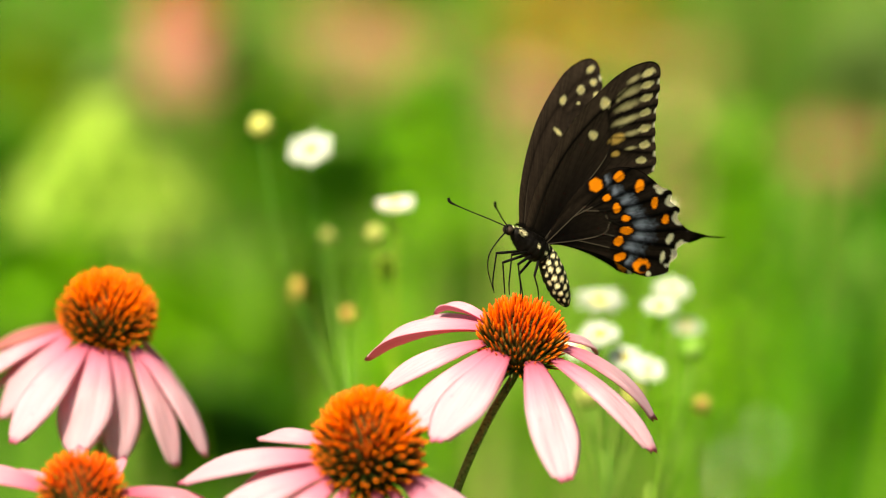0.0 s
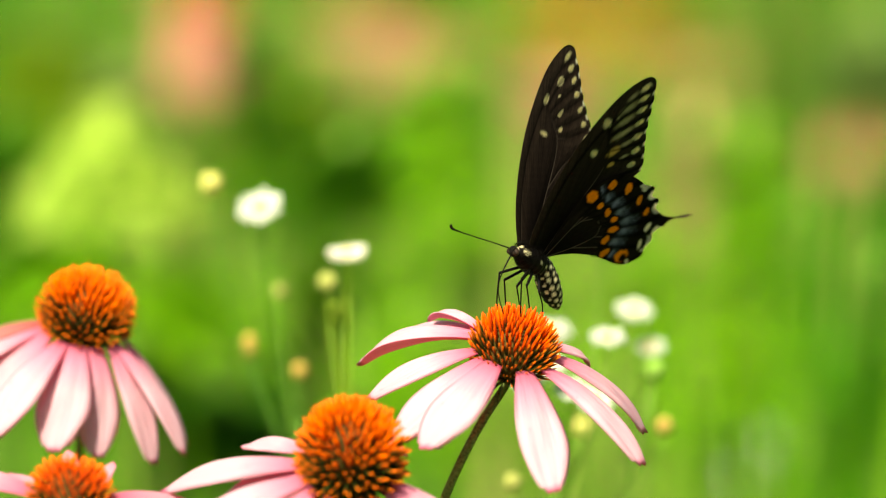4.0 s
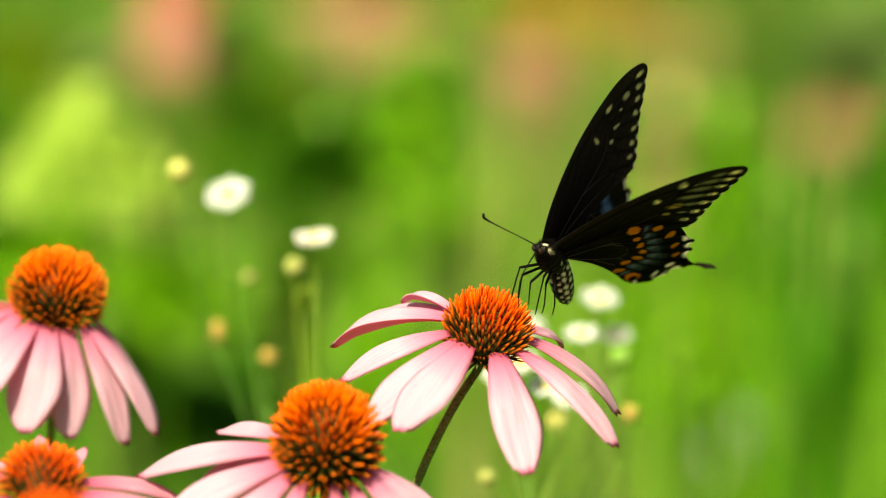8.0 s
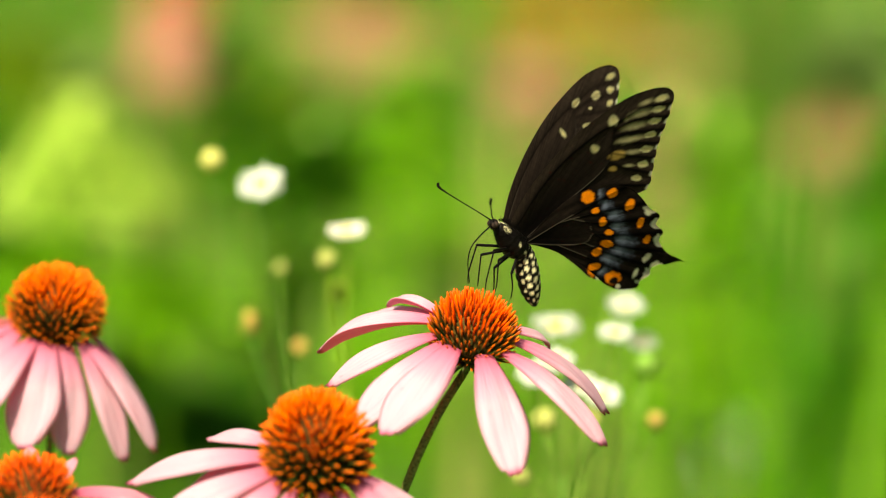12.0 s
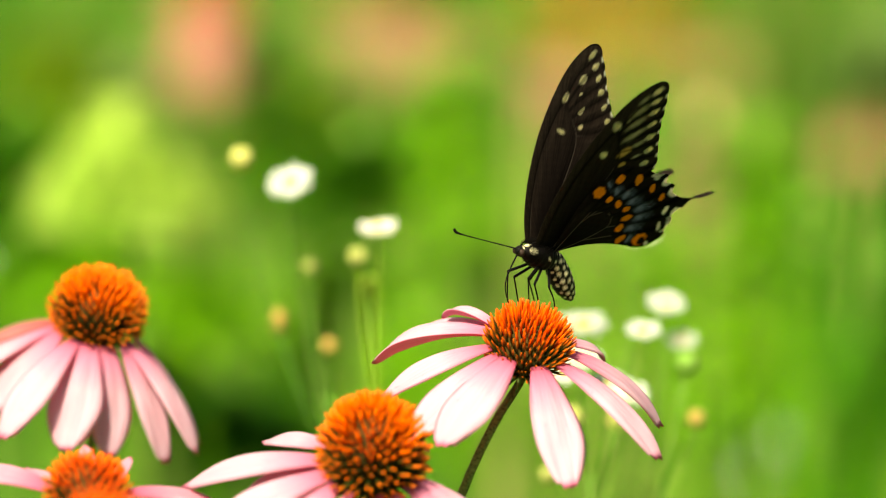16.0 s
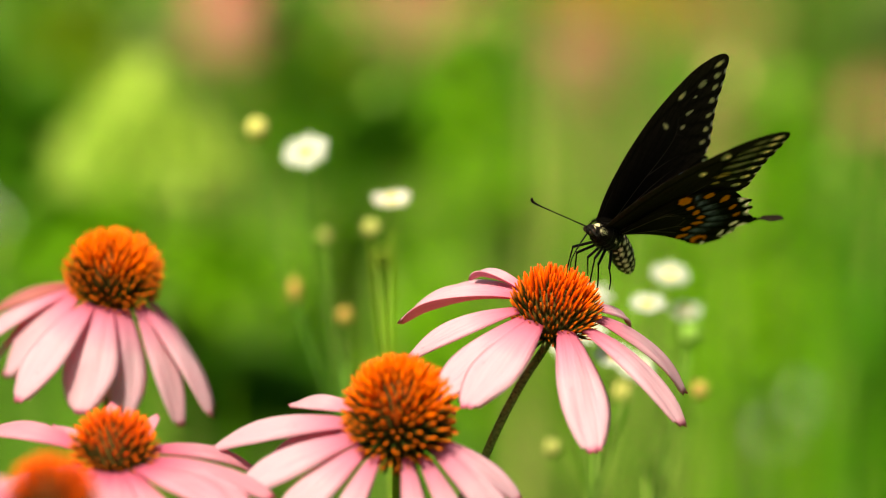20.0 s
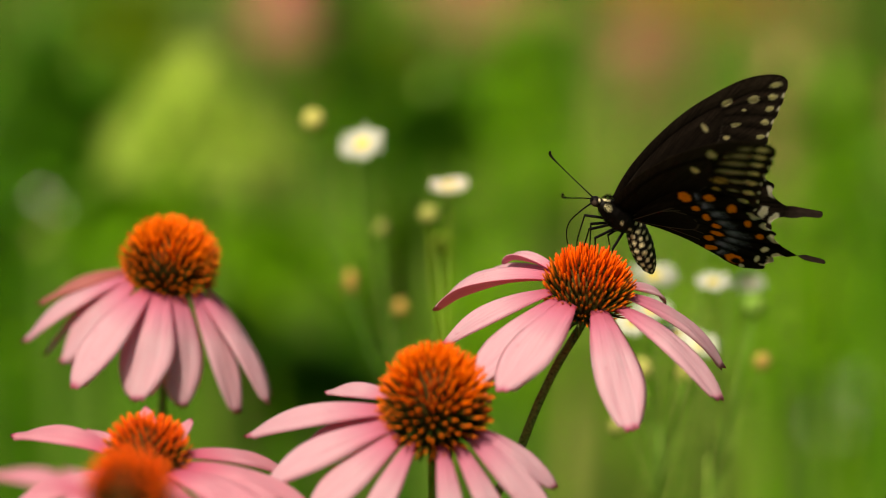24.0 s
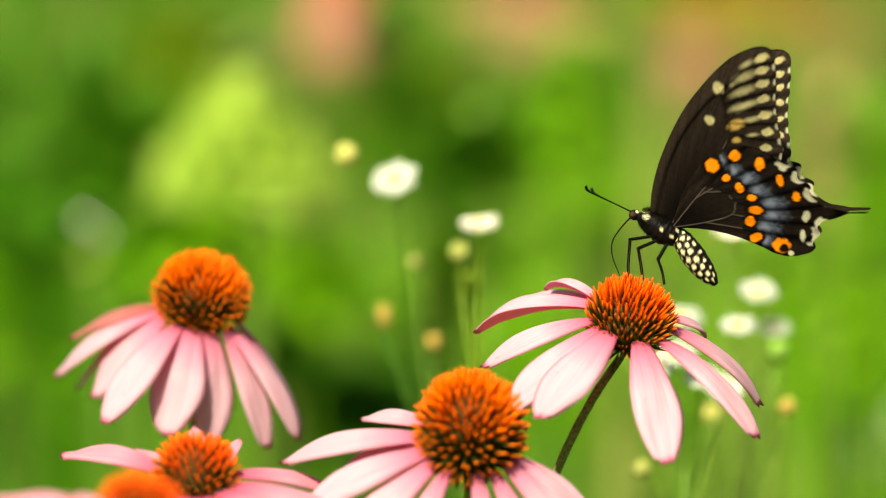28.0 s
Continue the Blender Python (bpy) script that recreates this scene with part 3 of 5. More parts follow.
def wing_mesh(fore, left):
    """A thin two-sided wing in its closed place; its outer side carries the underside's pattern."""
    base, edge = (FORE_BASE, FORE_EDGE) if fore else (HIND_BASE, HIND_EDGE)
    line = np.array([(p.x, p.y) for p in bend([(x, y, 0) for x, y in edge], 14)])
    if fore:
        margin = np.clip((line[:, 0] - 24.5) / 1.0, 0, 1) * (line[:, 1] < 36)
        line[:, 0] -= 0.28 * margin * np.abs(np.sin(line[:, 1] * 0.96))
    line = line - base
    ang = np.unwrap(np.arctan2(line[:, 1], line[:, 0]))
    ang = np.minimum.accumulate(ang)
    rad = np.hypot(line[:, 0], line[:, 1])
    step = np.concatenate([[0], np.cumsum(np.hypot(*np.diff(line, axis=0).T))])
    n, m = 260, 90
    at = np.linspace(0, step[-1], n)
    a, r = np.interp(at, step, ang), np.interp(at, step, rad)
    rho = np.linspace(0.02, 1, m)
    w = np.clip((a[0] - a) / (a[0] - a[-1]), 0, 1)
    turn = np.zeros((m, n)) + a[None, :]
    if not fore:
        turn += radians(17) * (1 - rho[:, None]) * (w[None, :] ** 2)
    dist = rho[:, None] * r[None, :]
    u = (base[0] + dist * np.cos(turn)).ravel()
    v = (base[1] + dist * np.sin(turn)).ravel()
    near = to_lines(u, v, FORE_VEINS if fore else HIND_VEINS)
    reach = (rho[:, None] * np.ones((1, n))).ravel()
    lift = (0.25 if fore else 0.5) * np.sin(np.pi * np.clip(w, 0, 1))[None, :] * np.sin(np.pi * 0.8 * rho)[:, None]
    lift = lift.ravel() + 0.07 * np.exp(-(near / 0.3) ** 2) - 0.10 * np.clip(near / 1.6, 0, 1) ** 2
    if not fore:
        lift += 0.7 * np.clip(reach - 0.75, 0, 1) * np.sin(u * 0.5)
        # the tail is twisted about its length
        turned = radians(65) * np.clip((u - 37.5) / 4, 0, 1)
        lift += (v - 3.0) * np.sin(turned)
        flat = 3.0 + (v - 3.0) * np.cos(turned)
    else:
        flat = v

    def ground_colour(edge_brown):
        k = (np.clip(reach * 1.15 - 0.2, 0, 1) * edge_brown)[:, None]
        col = np.array(BLACK) * (1 - k) + np.array(BROWN) * k
        grain = (0.85 + 0.3 * np.sin(41 * u) * np.sin(37 * v) * np.sin(9 * u + 7 * v))[:, None]
        fibre = np.arctan2(v - base[1], u - base[0])
        grain = grain * (1 + 0.2 * np.sin(fibre * 140 + 3 * np.sin(fibre * 47)) * np.clip(reach * 2, 0, 1) + 0.15 * np.sin(2.3 * u + 1.7 * v) * np.sin(1.9 * v - 0.8 * u))[:, None]
        col = col * grain * (1 - 0.5 * np.exp(-(near / 0.6) ** 2) * np.clip(reach * 2 - 0.6, 0, 1))[:, None]
        # the veins show paler than the cells near the body and black towards the margin
        ridge = (0.75 * np.exp(-(near / 0.13) ** 2) * np.clip(2.9 - 4 * reach, 0, 1))[:, None]
        return col * (1 - ridge) + np.array((0.085, 0.068, 0.052)) * ridge

    outer, inner = ground_colour(1.0), ground_colour(1.2 if fore else 0.6)
    if fore:
        spots(u, v, outer, FORE_STREAK, CREAM, 0.6, 0.32, 0.1, 0.85)
        spots(u, v, outer, FORE_TAN, TAN, 0.35, 0.9, 0.1)
        spots(u, v, outer, FORE_CREAM, CREAM, 0.25, 0.92, 0.12, 0.82)
        outer[:] = outer * (1 - 0.75 * np.exp(-(near / 0.3) ** 2) * (reach > 0.55))[:, None]
        spots(u, v, inner, BACK_CREAM, CREAM, 0.25, 0.97, 0.15, 0.8)
        notch = (np.clip((reach - 0.975) * 80, 0, 1) * (u > 24.5) * (v < 36) * np.clip(np.abs(np.sin(v * 0.96)) * 4 - 3, 0, 1))[:, None]
        for side in (outer, inner):
            side[:] = side * (1 - notch) + np.array(PALE) * notch
    else:
        speck = 0.55 + 0.45 * np.sin(23 * u + 5 * np.sin(9 * v)) * np.sin(27 * v + 4 * np.sin(11 * u))
        dark = outer * 0.4
        band = np.clip((reach - 0.55) * 8, 0, 1)[:, None]
        outer[:] = outer * (1 - band) + dark * band
        blue = outer.copy()
        spots(u, v, blue, HIND_BLUE, BLUE, 0.45, 0.95)
        outer[:] = outer + (blue - outer) * speck[:, None]
        spots(u, v, outer, [(cu - 0.45 * a, cv + 0.25 * a * math.sin(radians(-k)), 0.42 * a, 0.75 * b, k) for cu, cv, a, b, k in HIND_BLUE], (0.18, 0.21, 0.285), 0.7, 0.65, 0.15)
        outer[:] = outer * (1 - 0.85 * np.exp(-(near / 0.6) ** 2) * (reach > 0.5))[:, None]
        spots(u, v, outer, HIND_ORANGE, BLACK, 0.15, 1.0, 0.14, 1.25)
        spots(u, v, outer, HIND_ORANGE, ORANGE, 0.12, 1.0, 0.10, 0.8)
        spots(u, v, outer, HIND_PALE, PALE, 0.2, 1.0, 0.12, 0.82)
        spots(u, v, outer, [(26.8, -4.9, 1.9, 1.6, 0)], ORANGE, 0.15, 1.0, 0.1)
        spots(u, v, outer, [(27.4, -5.5, 1.15, 1.0, 20)], BLACK, 0.2, 1.0, 0.1)
        # white crescents in the hollows of the margin
        hollow = (np.clip((reach - 0.952) * 70, 0, 1) * np.clip((near - 0.85) * 5, 0, 1) * (u > 26) * (u < 37) * (v > -4.8))[:, None]
        outer[:] = outer * (1 - hollow) + np.array((0.80, 0.77, 0.60)) * hollow
        spots(u, v, inner, BACK_BLUE, (0.12, 0.20, 0.40), 0.6, 0.9)
        spots(u, v, inner, HIND_PALE, PALE, 0.2, 1.0, 0.15)
        spots(u, v, inner, [(27.0, -5.0, 1.8, 1.6, 0)], ORANGE, 0.2)
    thick = 0.05 * (1 - 0.6 * reach)
    sign = -1.0 if left else 1.0
    layer = 0.55 * sign if not fore else 0.0
    y1, y2 = sign * (lift + thick) + layer, sign * (lift - thick) + layer
    grow = 1.025 if fore else 1.0
    verts = np.concatenate([np.stack([u * grow, y1, flat * grow], 1), np.stack([u * grow, y2, flat * grow], 1)]) / 1000
    size = m * n
    idx = np.arange(size).reshape(m, n)
    quads = np.stack([idx[:-1, :-1], idx[1:, :-1], idx[1:, 1:], idx[:-1, 1:]], -1).reshape(-1, 4)
    if not left:
        quads = quads[:, ::-1]
    faces = np.concatenate([quads, quads[:, ::-1] + size]).tolist()
    border = idx[-1, :].tolist() + idx[::-1, -1].tolist()[1:] + idx[0, ::-1].tolist()[1:] + idx[:, 0].tolist()[1:-1]
    for k, p in enumerate(border):
        q = border[(k + 1) % len(border)]
        faces.append((p, q, q + size, p + size) if left else (q, p, p + size, q + size))
    return mesh_from("forewing" if fore else "hindwing", verts.tolist(), faces, WING, colours=np.concatenate([outer, inner]))


def spotted_body(profile, path, rows, sides=28):
    """A lathe-like body along a path (mm), black with cream spots at (share of length, angle) rows."""
    pts = bend(path, 10)
    n = len(pts)
    s = np.linspace(0, 1, n)
    rad = np.interp(s, [p[0] for p in profile], [p[1] for p in profile])
    rad = rad * (1 + 0.035 * np.sin(s * 2 * math.pi * 8.5))
    v, f = tube(pts, rad.tolist(), sides)
    verts = np.array([tuple(p) for p in v])
    mid = np.repeat(np.array([tuple(p) for p in pts]), sides, 0)
    side = verts - mid
    share = np.repeat(s, sides)
    tangent = np.gradient(np.array([tuple(p) for p in pts]), axis=0)
    tangent = np.repeat(tangent / np.linalg.norm(tangent, axis=1)[:, None], sides, 0)
    up = np.cross(tangent, np.array([0, 1.0, 0]))
    ang = np.degrees(np.arctan2(side[:, 1], (side * up).sum(1)))
    col = np.tile(np.array(BLACK) * 1.4, (len(verts), 1))
    for sh, an, ls, wd in rows:
        d = np.sqrt(((share - sh) / ls) ** 2 + ((((ang - an) + 180) % 360 - 180) / wd) ** 2)
        k = np.clip((1.15 - d) / 0.4, 0, 1)[:, None]
        col = col * (1 - k) + np.array((0.78, 0.70, 0.40)) * k
    return mesh_from("body", (verts / 1000).tolist(), f, CHITIN, colours=col)


def fuzz_mesh(name, count, length, where):
    """Short hairs that stand on a body; where gives root and direction in mm."""
    verts, faces = [], []
    for _ in range(count):
        p, d = where()
        d = (d + Vector((random.gauss(0, 0.35), random.gauss(0, 0.35), random.gauss(0, 0.35)))).normalized()
        q = p + d * length * random.uniform(0.6, 1.2)
        o = d.orthogonal().normalized() * 0.045
        k = len(verts)
        verts += [(p + o) / 1000, (p - o * 0.5 + d.cross(o) * 0.8) / 1000, (p - o * 0.5 - d.cross(o) * 0.8) / 1000, q / 1000]
        faces += [(k, k + 1, k + 3), (k + 1, k + 2, k + 3), (k + 2, k, k + 3)]
    return mesh_from(name, verts, faces, FUZZ, smooth=False)


def limb(points, radii, name, label, owner):
    line = bend([Vector(p) / 1000 for p in points], 6)
    rad = np.interp(np.linspace(0, 1, len(line)), np.linspace(0, 1, len(radii)), radii) / 1000
    v, f = tube(line, rad.tolist(), 7)
    me = mesh_from(name, v, f, CHITIN, colours=np.tile(np.array(BLACK), (len(v), 1)))
    return piece(name, me, owner, None, label)


def butterfly():
    ob = thing("butterfly", (0, 0, 0), "black swallowtail butterfly with orange, blue and cream spots, feeding", "butterfly")
    thorax_rows = [(0.08, 0, 0.07, 30), (0.16, 70, 0.08, 24), (0.16, -70, 0.08, 24), (0.9, 55, 0.05, 14), (0.9, -55, 0.05, 14), (0.8, 100, 0.04, 10), (0.8, -100, 0.04, 10), (0.55, 88, 0.03, 9), (0.55, -88, 0.03, 9)]
    thorax = piece("thorax", spotted_body([(0, 0.9), (0.1, 1.6), (0.35, 2.7), (0.6, 3.1), (0.85, 2.5), (1, 1.5)], [(-5.2, 0, 1.1), (-2.2, 0, -0.7), (1.2, 0, -2.7), (4.2, 0, -3.6)], thorax_rows), ob, None, "furry black thorax with cream spots")

    def on_thorax():
        s, w = random.uniform(0.05, 0.95), random.uniform(0, 2 * math.pi)
        c = Vector((-5.2 + 9.6 * s, 0, 1.2 - 4.6 * s))
        d = Vector((0.3 * math.sin(w), math.cos(w), math.sin(w))).normalized()
        return c + d * 2.8 * math.sin(math.pi * (0.15 + 0.75 * s)), (d + Vector((0.6, 0, -0.2))).normalized()

    piece("fur", fuzz_mesh("fur", 2400, 1.1, on_thorax), thorax)
    head = piece("head", spotted_body([(0, 0.2), (0.2, 1.0), (0.5, 1.25), (0.8, 1.1), (1, 0.7)], [(-7.3, 0, 1.1), (-6.2, 0, 1.2), (-4.9, 0, 1.0)], [(0.75, 40, 0.12, 22), (0.75, -40, 0.12, 22)], 20), ob, None, "black head with cream dots")
    for sign in (-1, 1):
        eye = bmesh.new()
        bmesh.ops.create_uvsphere(eye, u_segments=16, v_segments=10, radius=0.00078)
        me = bpy.data.meshes.new("eye")
        eye.to_mesh(me)
        eye.free()
        me.attributes.new("scales", "FLOAT_COLOR", "POINT").data.foreach_set("color", [0.035, 0.022, 0.016, 1.0] * len(me.vertices))
        me.polygons.foreach_set("use_smooth", [True] * len(me.polygons))
        me.materials.append(CHITIN)
        piece("eye", me, head, pose(-0.0064, sign * 0.00085, 0.0012), "dark brown compound eye")
        limb([(-6.9, sign * 0.5, 2.0), (-10, sign * 3.4, 3.5), (-13.2, sign * 6.8, 5.0), (-15.8, sign * 9.4, 6.4), (-16.2, sign * 9.8, 7.4)], [0.16, 0.13, 0.13, 0.15, 0.34, 0.30], "antenna", "thin black clubbed antenna", ob)
        for root, knee, foot, end in (((-1.6, -3.4), (-7.0, -4.2), (-7.4, -10.4), (-7.0, -13.0)), ((-0.6, -4.2), (-5.2, -6.2), (-4.4, -11.0), (-4.2, -13.2)), ((1.4, -4.8), (-0.8, -8.6), (0.2, -11.6), (0.6, -14.2))):
            line = [Vector((root[0], sign * 1.2, root[1])), Vector((knee[0], sign * 3.2, knee[1])), Vector((foot[0], sign * 3.4, foot[1])), Vector((end[0], sign * 3.2, end[1]))]
            line[1:2] = [line[0].lerp(line[1], 0.9), line[1], line[1].lerp(line[2], 0.08)]
            limb(line, [0.34, 0.32, 0.28, 0.2, 0.18, 0.16, 0.12], "leg", "thin black jointed leg", ob)
    limb([(-7.0, 0, 0.6), (-9.0, 0, -1.6), (-10.9, 0, -4.6), (-10.9, 0, -8.0), (-9.2, 0, -12.4)], [0.2, 0.17, 0.15, 0.13, 0.1], "proboscis", "long thin black proboscis", ob)
    rows = []
    rng = random.Random(3)
    for k in range(7):
        for side in (-1, 1):
            for an, shift, size, wd in ((50, 0.0, 0.036, 12), (86, 0.065, 0.046, 15), (122, 0.0, 0.046, 15), (156, 0.065, 0.034, 11)):
                taper = 1.0 - 0.4 * (k / 7) ** 2
                rows.append((0.07 + 0.13 * k + shift + rng.uniform(-0.008, 0.008), side * (an + rng.uniform(-4, 4)), 0.88 * size * taper * rng.uniform(0.85, 1.15), 0.88 * wd * rng.uniform(0.85, 1.15)))
    hinge = Vector((3.5, 0, -2.25))
    line = [Vector(p) - hinge for p in ((3.4, 0, -2.6), (6.0, 0, -6.2), (9.2, 0, -10.4), (12.3, 0, -14.0))]
    abdomen = piece("abdomen", spotted_body([(0, 1.6), (0.15, 2.3), (0.45, 2.75), (0.7, 2.4), (0.9, 1.5), (1, 0.5)], line, rows, 40), ob, pose(0.0035, 0, -0.00225), "black abdomen with rows of cream spots")
    wings = []
    for left in (True, False):
        for fore in (True, False):
            wings.append((left, fore, piece("forewing" if fore else "hindwing", wing_mesh(fore, left), ob, None,
                                            "black forewing with cream spots" if fore else "tailed black hindwing with orange, blue and cream spots")))
    return ob, abdomen, wings


# ---- fleabane daisies ----
def daisy_head(owner, at, width, tilt, half_closed=False):
    """White thread-like rays round a yellow disc."""
    m = pose(*at, tilt[0], tilt[1], 0) @ pose(0, 0, 0, 0, 0, random.uniform(0, 360))
    verts, faces = [], []
    count = 56
    for k in range(count):
        w = 2 * math.pi * k / count + random.uniform(-0.04, 0.04)
        size = width / 2 * random.uniform(0.88, 1.05)
        rise = random.uniform(-0.25, 0.2) + (0.9 if half_closed else 0.12)
        d, o = Vector((math.cos(w), math.sin(w), 0)), Vector((-math.sin(w), math.cos(w), 0))
        base = len(verts)
        for s, h in ((0.25, 0.014), (0.6, 0.032), (0.92, 0.030), (1.0, 0.012)):
            c = d * size * s + Vector((0, 0, size * rise * (s - 0.25)))
            for side, z in ((-1, 0), (1, 0), (1, -0.0002), (-1, -0.0002)):
                verts.append(c + o * side * h * width + Vector((0, 0, z)))
        for i in range(3):
            q = base + 4 * i
            faces += [(q + a, q + b, q + 4 + b, q + 4 + a) for a, b in ((0, 1), (1, 2), (2, 3), (3, 0))]
        faces += [(base + 12, base + 13, base + 14, base + 15)]
    head = piece("flower_head", mesh_from("flower_head", verts, faces, DAISY_WHITE, smooth=False), owner, m, "fringe of narrow white ray florets")
    r = width * 0.16
    disc = lathe([(r * 0.5, -r * 0.55), (r, -r * 0.15), (r * 1.02, 0.0), (r * 0.85, r * 0.35), (r * 0.5, r * 0.55), (r * 0.1, r * 0.6)], 16)
    piece("disc", mesh_from("disc", *disc, DAISY_YELLOW), head, None, "domed yellow disc")
    return head


def bud(owner, at, width, material, tall=1.0):
    r = width / 2
    prof = [(r * 0.3, -r * tall), (r * 0.85, -r * 0.6 * tall), (r, 0), (r * 0.9, r * 0.5 * tall), (r * 0.55, r * 0.9 * tall), (r * 0.1, r * tall)]
    piece("bud", mesh_from("bud", *lathe(prof, 12), material), owner, pose(*at, random.uniform(-10, 10), random.uniform(-10, 10), 0), "small round bud")


def daisy_plant(foot, fork, heads, buds, label, stalk=STEM_PALE, stout=1.0):
    """heads: place, width, tilt; buds: place, width, material, height; places in world metres."""
    ob = thing("fleabane", foot, label, "wildflower", "fleabane behind the coneflowers")
    f = Vector(foot)
    fork = Vector(fork) - f
    v, fa = tube(bend([(0, 0, -0.02), fork * 0.5 + Vector((0.004, 0, 0)), fork], 8), [0.00045 * stout] * 17, 7)
    piece("stem", mesh_from("stem", v, fa, stalk), ob)
    tips = [(Vector(h[0]) - f, h[1] * 0.2) for h in heads] + [(Vector(b[0]) - f, b[1] * 0.4) for b in buds]
    for p, drop in tips:
        q = p - Vector((0, 0, drop))
        mid = fork.lerp(q, 0.55) + Vector((0.2 * (q.x - fork.x), 0, -0.1 * (q.z - fork.z)))
        line = bend([fork * 0.97, mid, q], 7)
        piece("branch", mesh_from("branch", *tube(line, [0.00026 * stout] * len(line), 6), stalk), ob)
    for p, width, tilt in heads:
        daisy_head(ob, Vector(p) - f, width, tilt)
    for p, width, material, tall in buds:
        bud(ob, Vector(p) - f, width, material, tall)
    return ob


def daisies():
    a = daisy_plant((-0.030, 1.06, 0.0), (-0.0233, 1.0310, 0.7020), [((-0.0329, 1.0322, 0.7559), 0.0118, (30, -16))],
                    [((-0.0458, 1.0432, 0.7598), 0.0058, BUD, 1.0), ((-0.0298, 1.0669, 0.7267), 0.0036, BUD, 1.0), ((-0.0378, 1.0639, 0.7128), 0.0036, BUD_TAN, 1.9), ((-0.0242, 1.0529, 0.7090), 0.0040, BUD_TAN, 1.0)],
                    "slender fleabane with a white daisy and small round buds", STALK)
    b = daisy_plant((-0.012, 1.06, 0.0), (-0.0126, 1.0310, 0.7020), [((-0.0125, 1.0297, 0.7439), 0.0098, (7, -4))],
                    [((-0.0179, 1.0379, 0.7346), 0.0050, BUD, 1.0), ((-0.0149, 1.0460, 0.7246), 0.0046, LEAF_PALE, 1.4)],
                    "slender fleabane with a half-open white daisy and pale buds", LEAF_PALE, 1.15)
    c = daisy_plant((0.030, 1.045, 0.0), (0.0405, 1.0040, 0.6856), [((0.0388, 1.0166, 0.7208), 0.0126, (14, 4)), ((0.0379, 0.9915, 0.7182), 0.0100, (22, 0)), ((0.0331, 0.9927, 0.7145), 0.0090, (24, 0)), ((0.0441, 0.9942, 0.7116), 0.0090, (20, 0)), ((0.0504, 1.0130, 0.7041), 0.0094, (24, 5)), ((0.0525, 1.0350, 0.7400), 0.0114, (14, 0)), ((0.0529, 1.0016, 0.7227), 0.0094, (16, 0))],
                    [((0.0359, 1.0166, 0.6968), 0.0060, BUD, 1.0), ((0.0300, 1.0040, 0.6856), 0.0045, BUD, 1.0), ((0.0476, 1.0263, 0.6943), 0.0050, BUD, 1.2)],
                    "fleabane with several open white daisies behind the butterfly")
    d = daisy_plant((0.052, 1.055, 0.0), (0.0514, 1.0119, 0.6748), [((0.0575, 1.0318, 0.7203), 0.0098, (18, 6)), ((0.0624, 1.0494, 0.7067), 0.0082, (14, 0))],
                    [((0.0626, 1.0287, 0.7057), 0.0060, STEM_PALE, 1.0), ((0.0650, 1.0258, 0.6920), 0.0044, BUD_TAN, 1.0)],
                    "fleabane with a tight cluster of white daisies and a green bud")
    return a, b, c, d


# ---- meadow behind ----
def blade(verts, faces, foot, height, width, lean, heading, droop):
    d, o = Vector((math.cos(heading), math.sin(heading), 0)), Vector((-math.sin(heading), math.cos(heading), 0))
    k = len(verts)
    for s in (0, 0.35, 0.7, 1.0):
        c = Vector(foot) + d * lean * height * s * s + Vector((0, 0, height * (s - droop * s * s)))
        h = width * (0.5, 0.5, 0.36, 0.04)[int(s * 3.1)]
        verts += [c - o * h, c + o * h + d * h * 0.3]
    faces += [(k, k + 1, k + 3, k + 2), (k + 2, k + 3, k + 5, k + 4), (k + 4, k + 5, k + 7, k + 6)]


def meadow():
    rng = random.Random(5)
    verts, faces = [], []
    for _ in range(46000):
        x, y = rng.uniform(-3.2, 3.2), rng.uniform(-2.0, 6.8)
        clump = noise.noise((x * 3.1, y * 3.1, 4.0))
        if clump < -0.25 and rng.random() < 0.75:
            continue
        # short turf round the flowers and the camera, tall grass further back
        tall = min(1.0, max(0.0, (y - 1.9) / 0.3))
        height = rng.uniform(0.10, 0.26) * (1 - tall) + rng.uniform(0.22, 0.62) * tall
        height *= 1 + 0.35 * clump
        # a low patch, in which the far coneflowers stand
        if abs(x) < 0.45 and 2.2 < y < 3.35:
            height = min(height, rng.uniform(0.30, 0.40))
        blade(verts, faces, (x, y, -0.01), height, rng.uniform(0.004, 0.013), rng.uniform(0.05, 0.6), rng.uniform(0, 6.3), rng.uniform(0, 0.25))
    dry_verts, dry_faces = [], []
    for _ in range(2600):
        y = rng.uniform(2.3, 6.0)
        x = rng.uniform(-2.5, 2.5)
        blade(dry_verts, dry_faces, (x, y, -0.01), rng.uniform(0.35, 0.75), rng.uniform(0.003, 0.007), rng.uniform(0.02, 0.25), rng.uniform(0, 6.3), rng.uniform(0, 0.1))
    tagged(new("dry_grass", mesh_from("dry_grass", dry_verts, dry_faces, STRAW)), "thin straw-coloured grass stems among the green", "grass", kind="stuff")
    tagged(new("meadow_grass", mesh_from("meadow_grass", verts, faces, GRASS)), "tall blurred green meadow grass behind the flowers", "grass", kind="stuff")


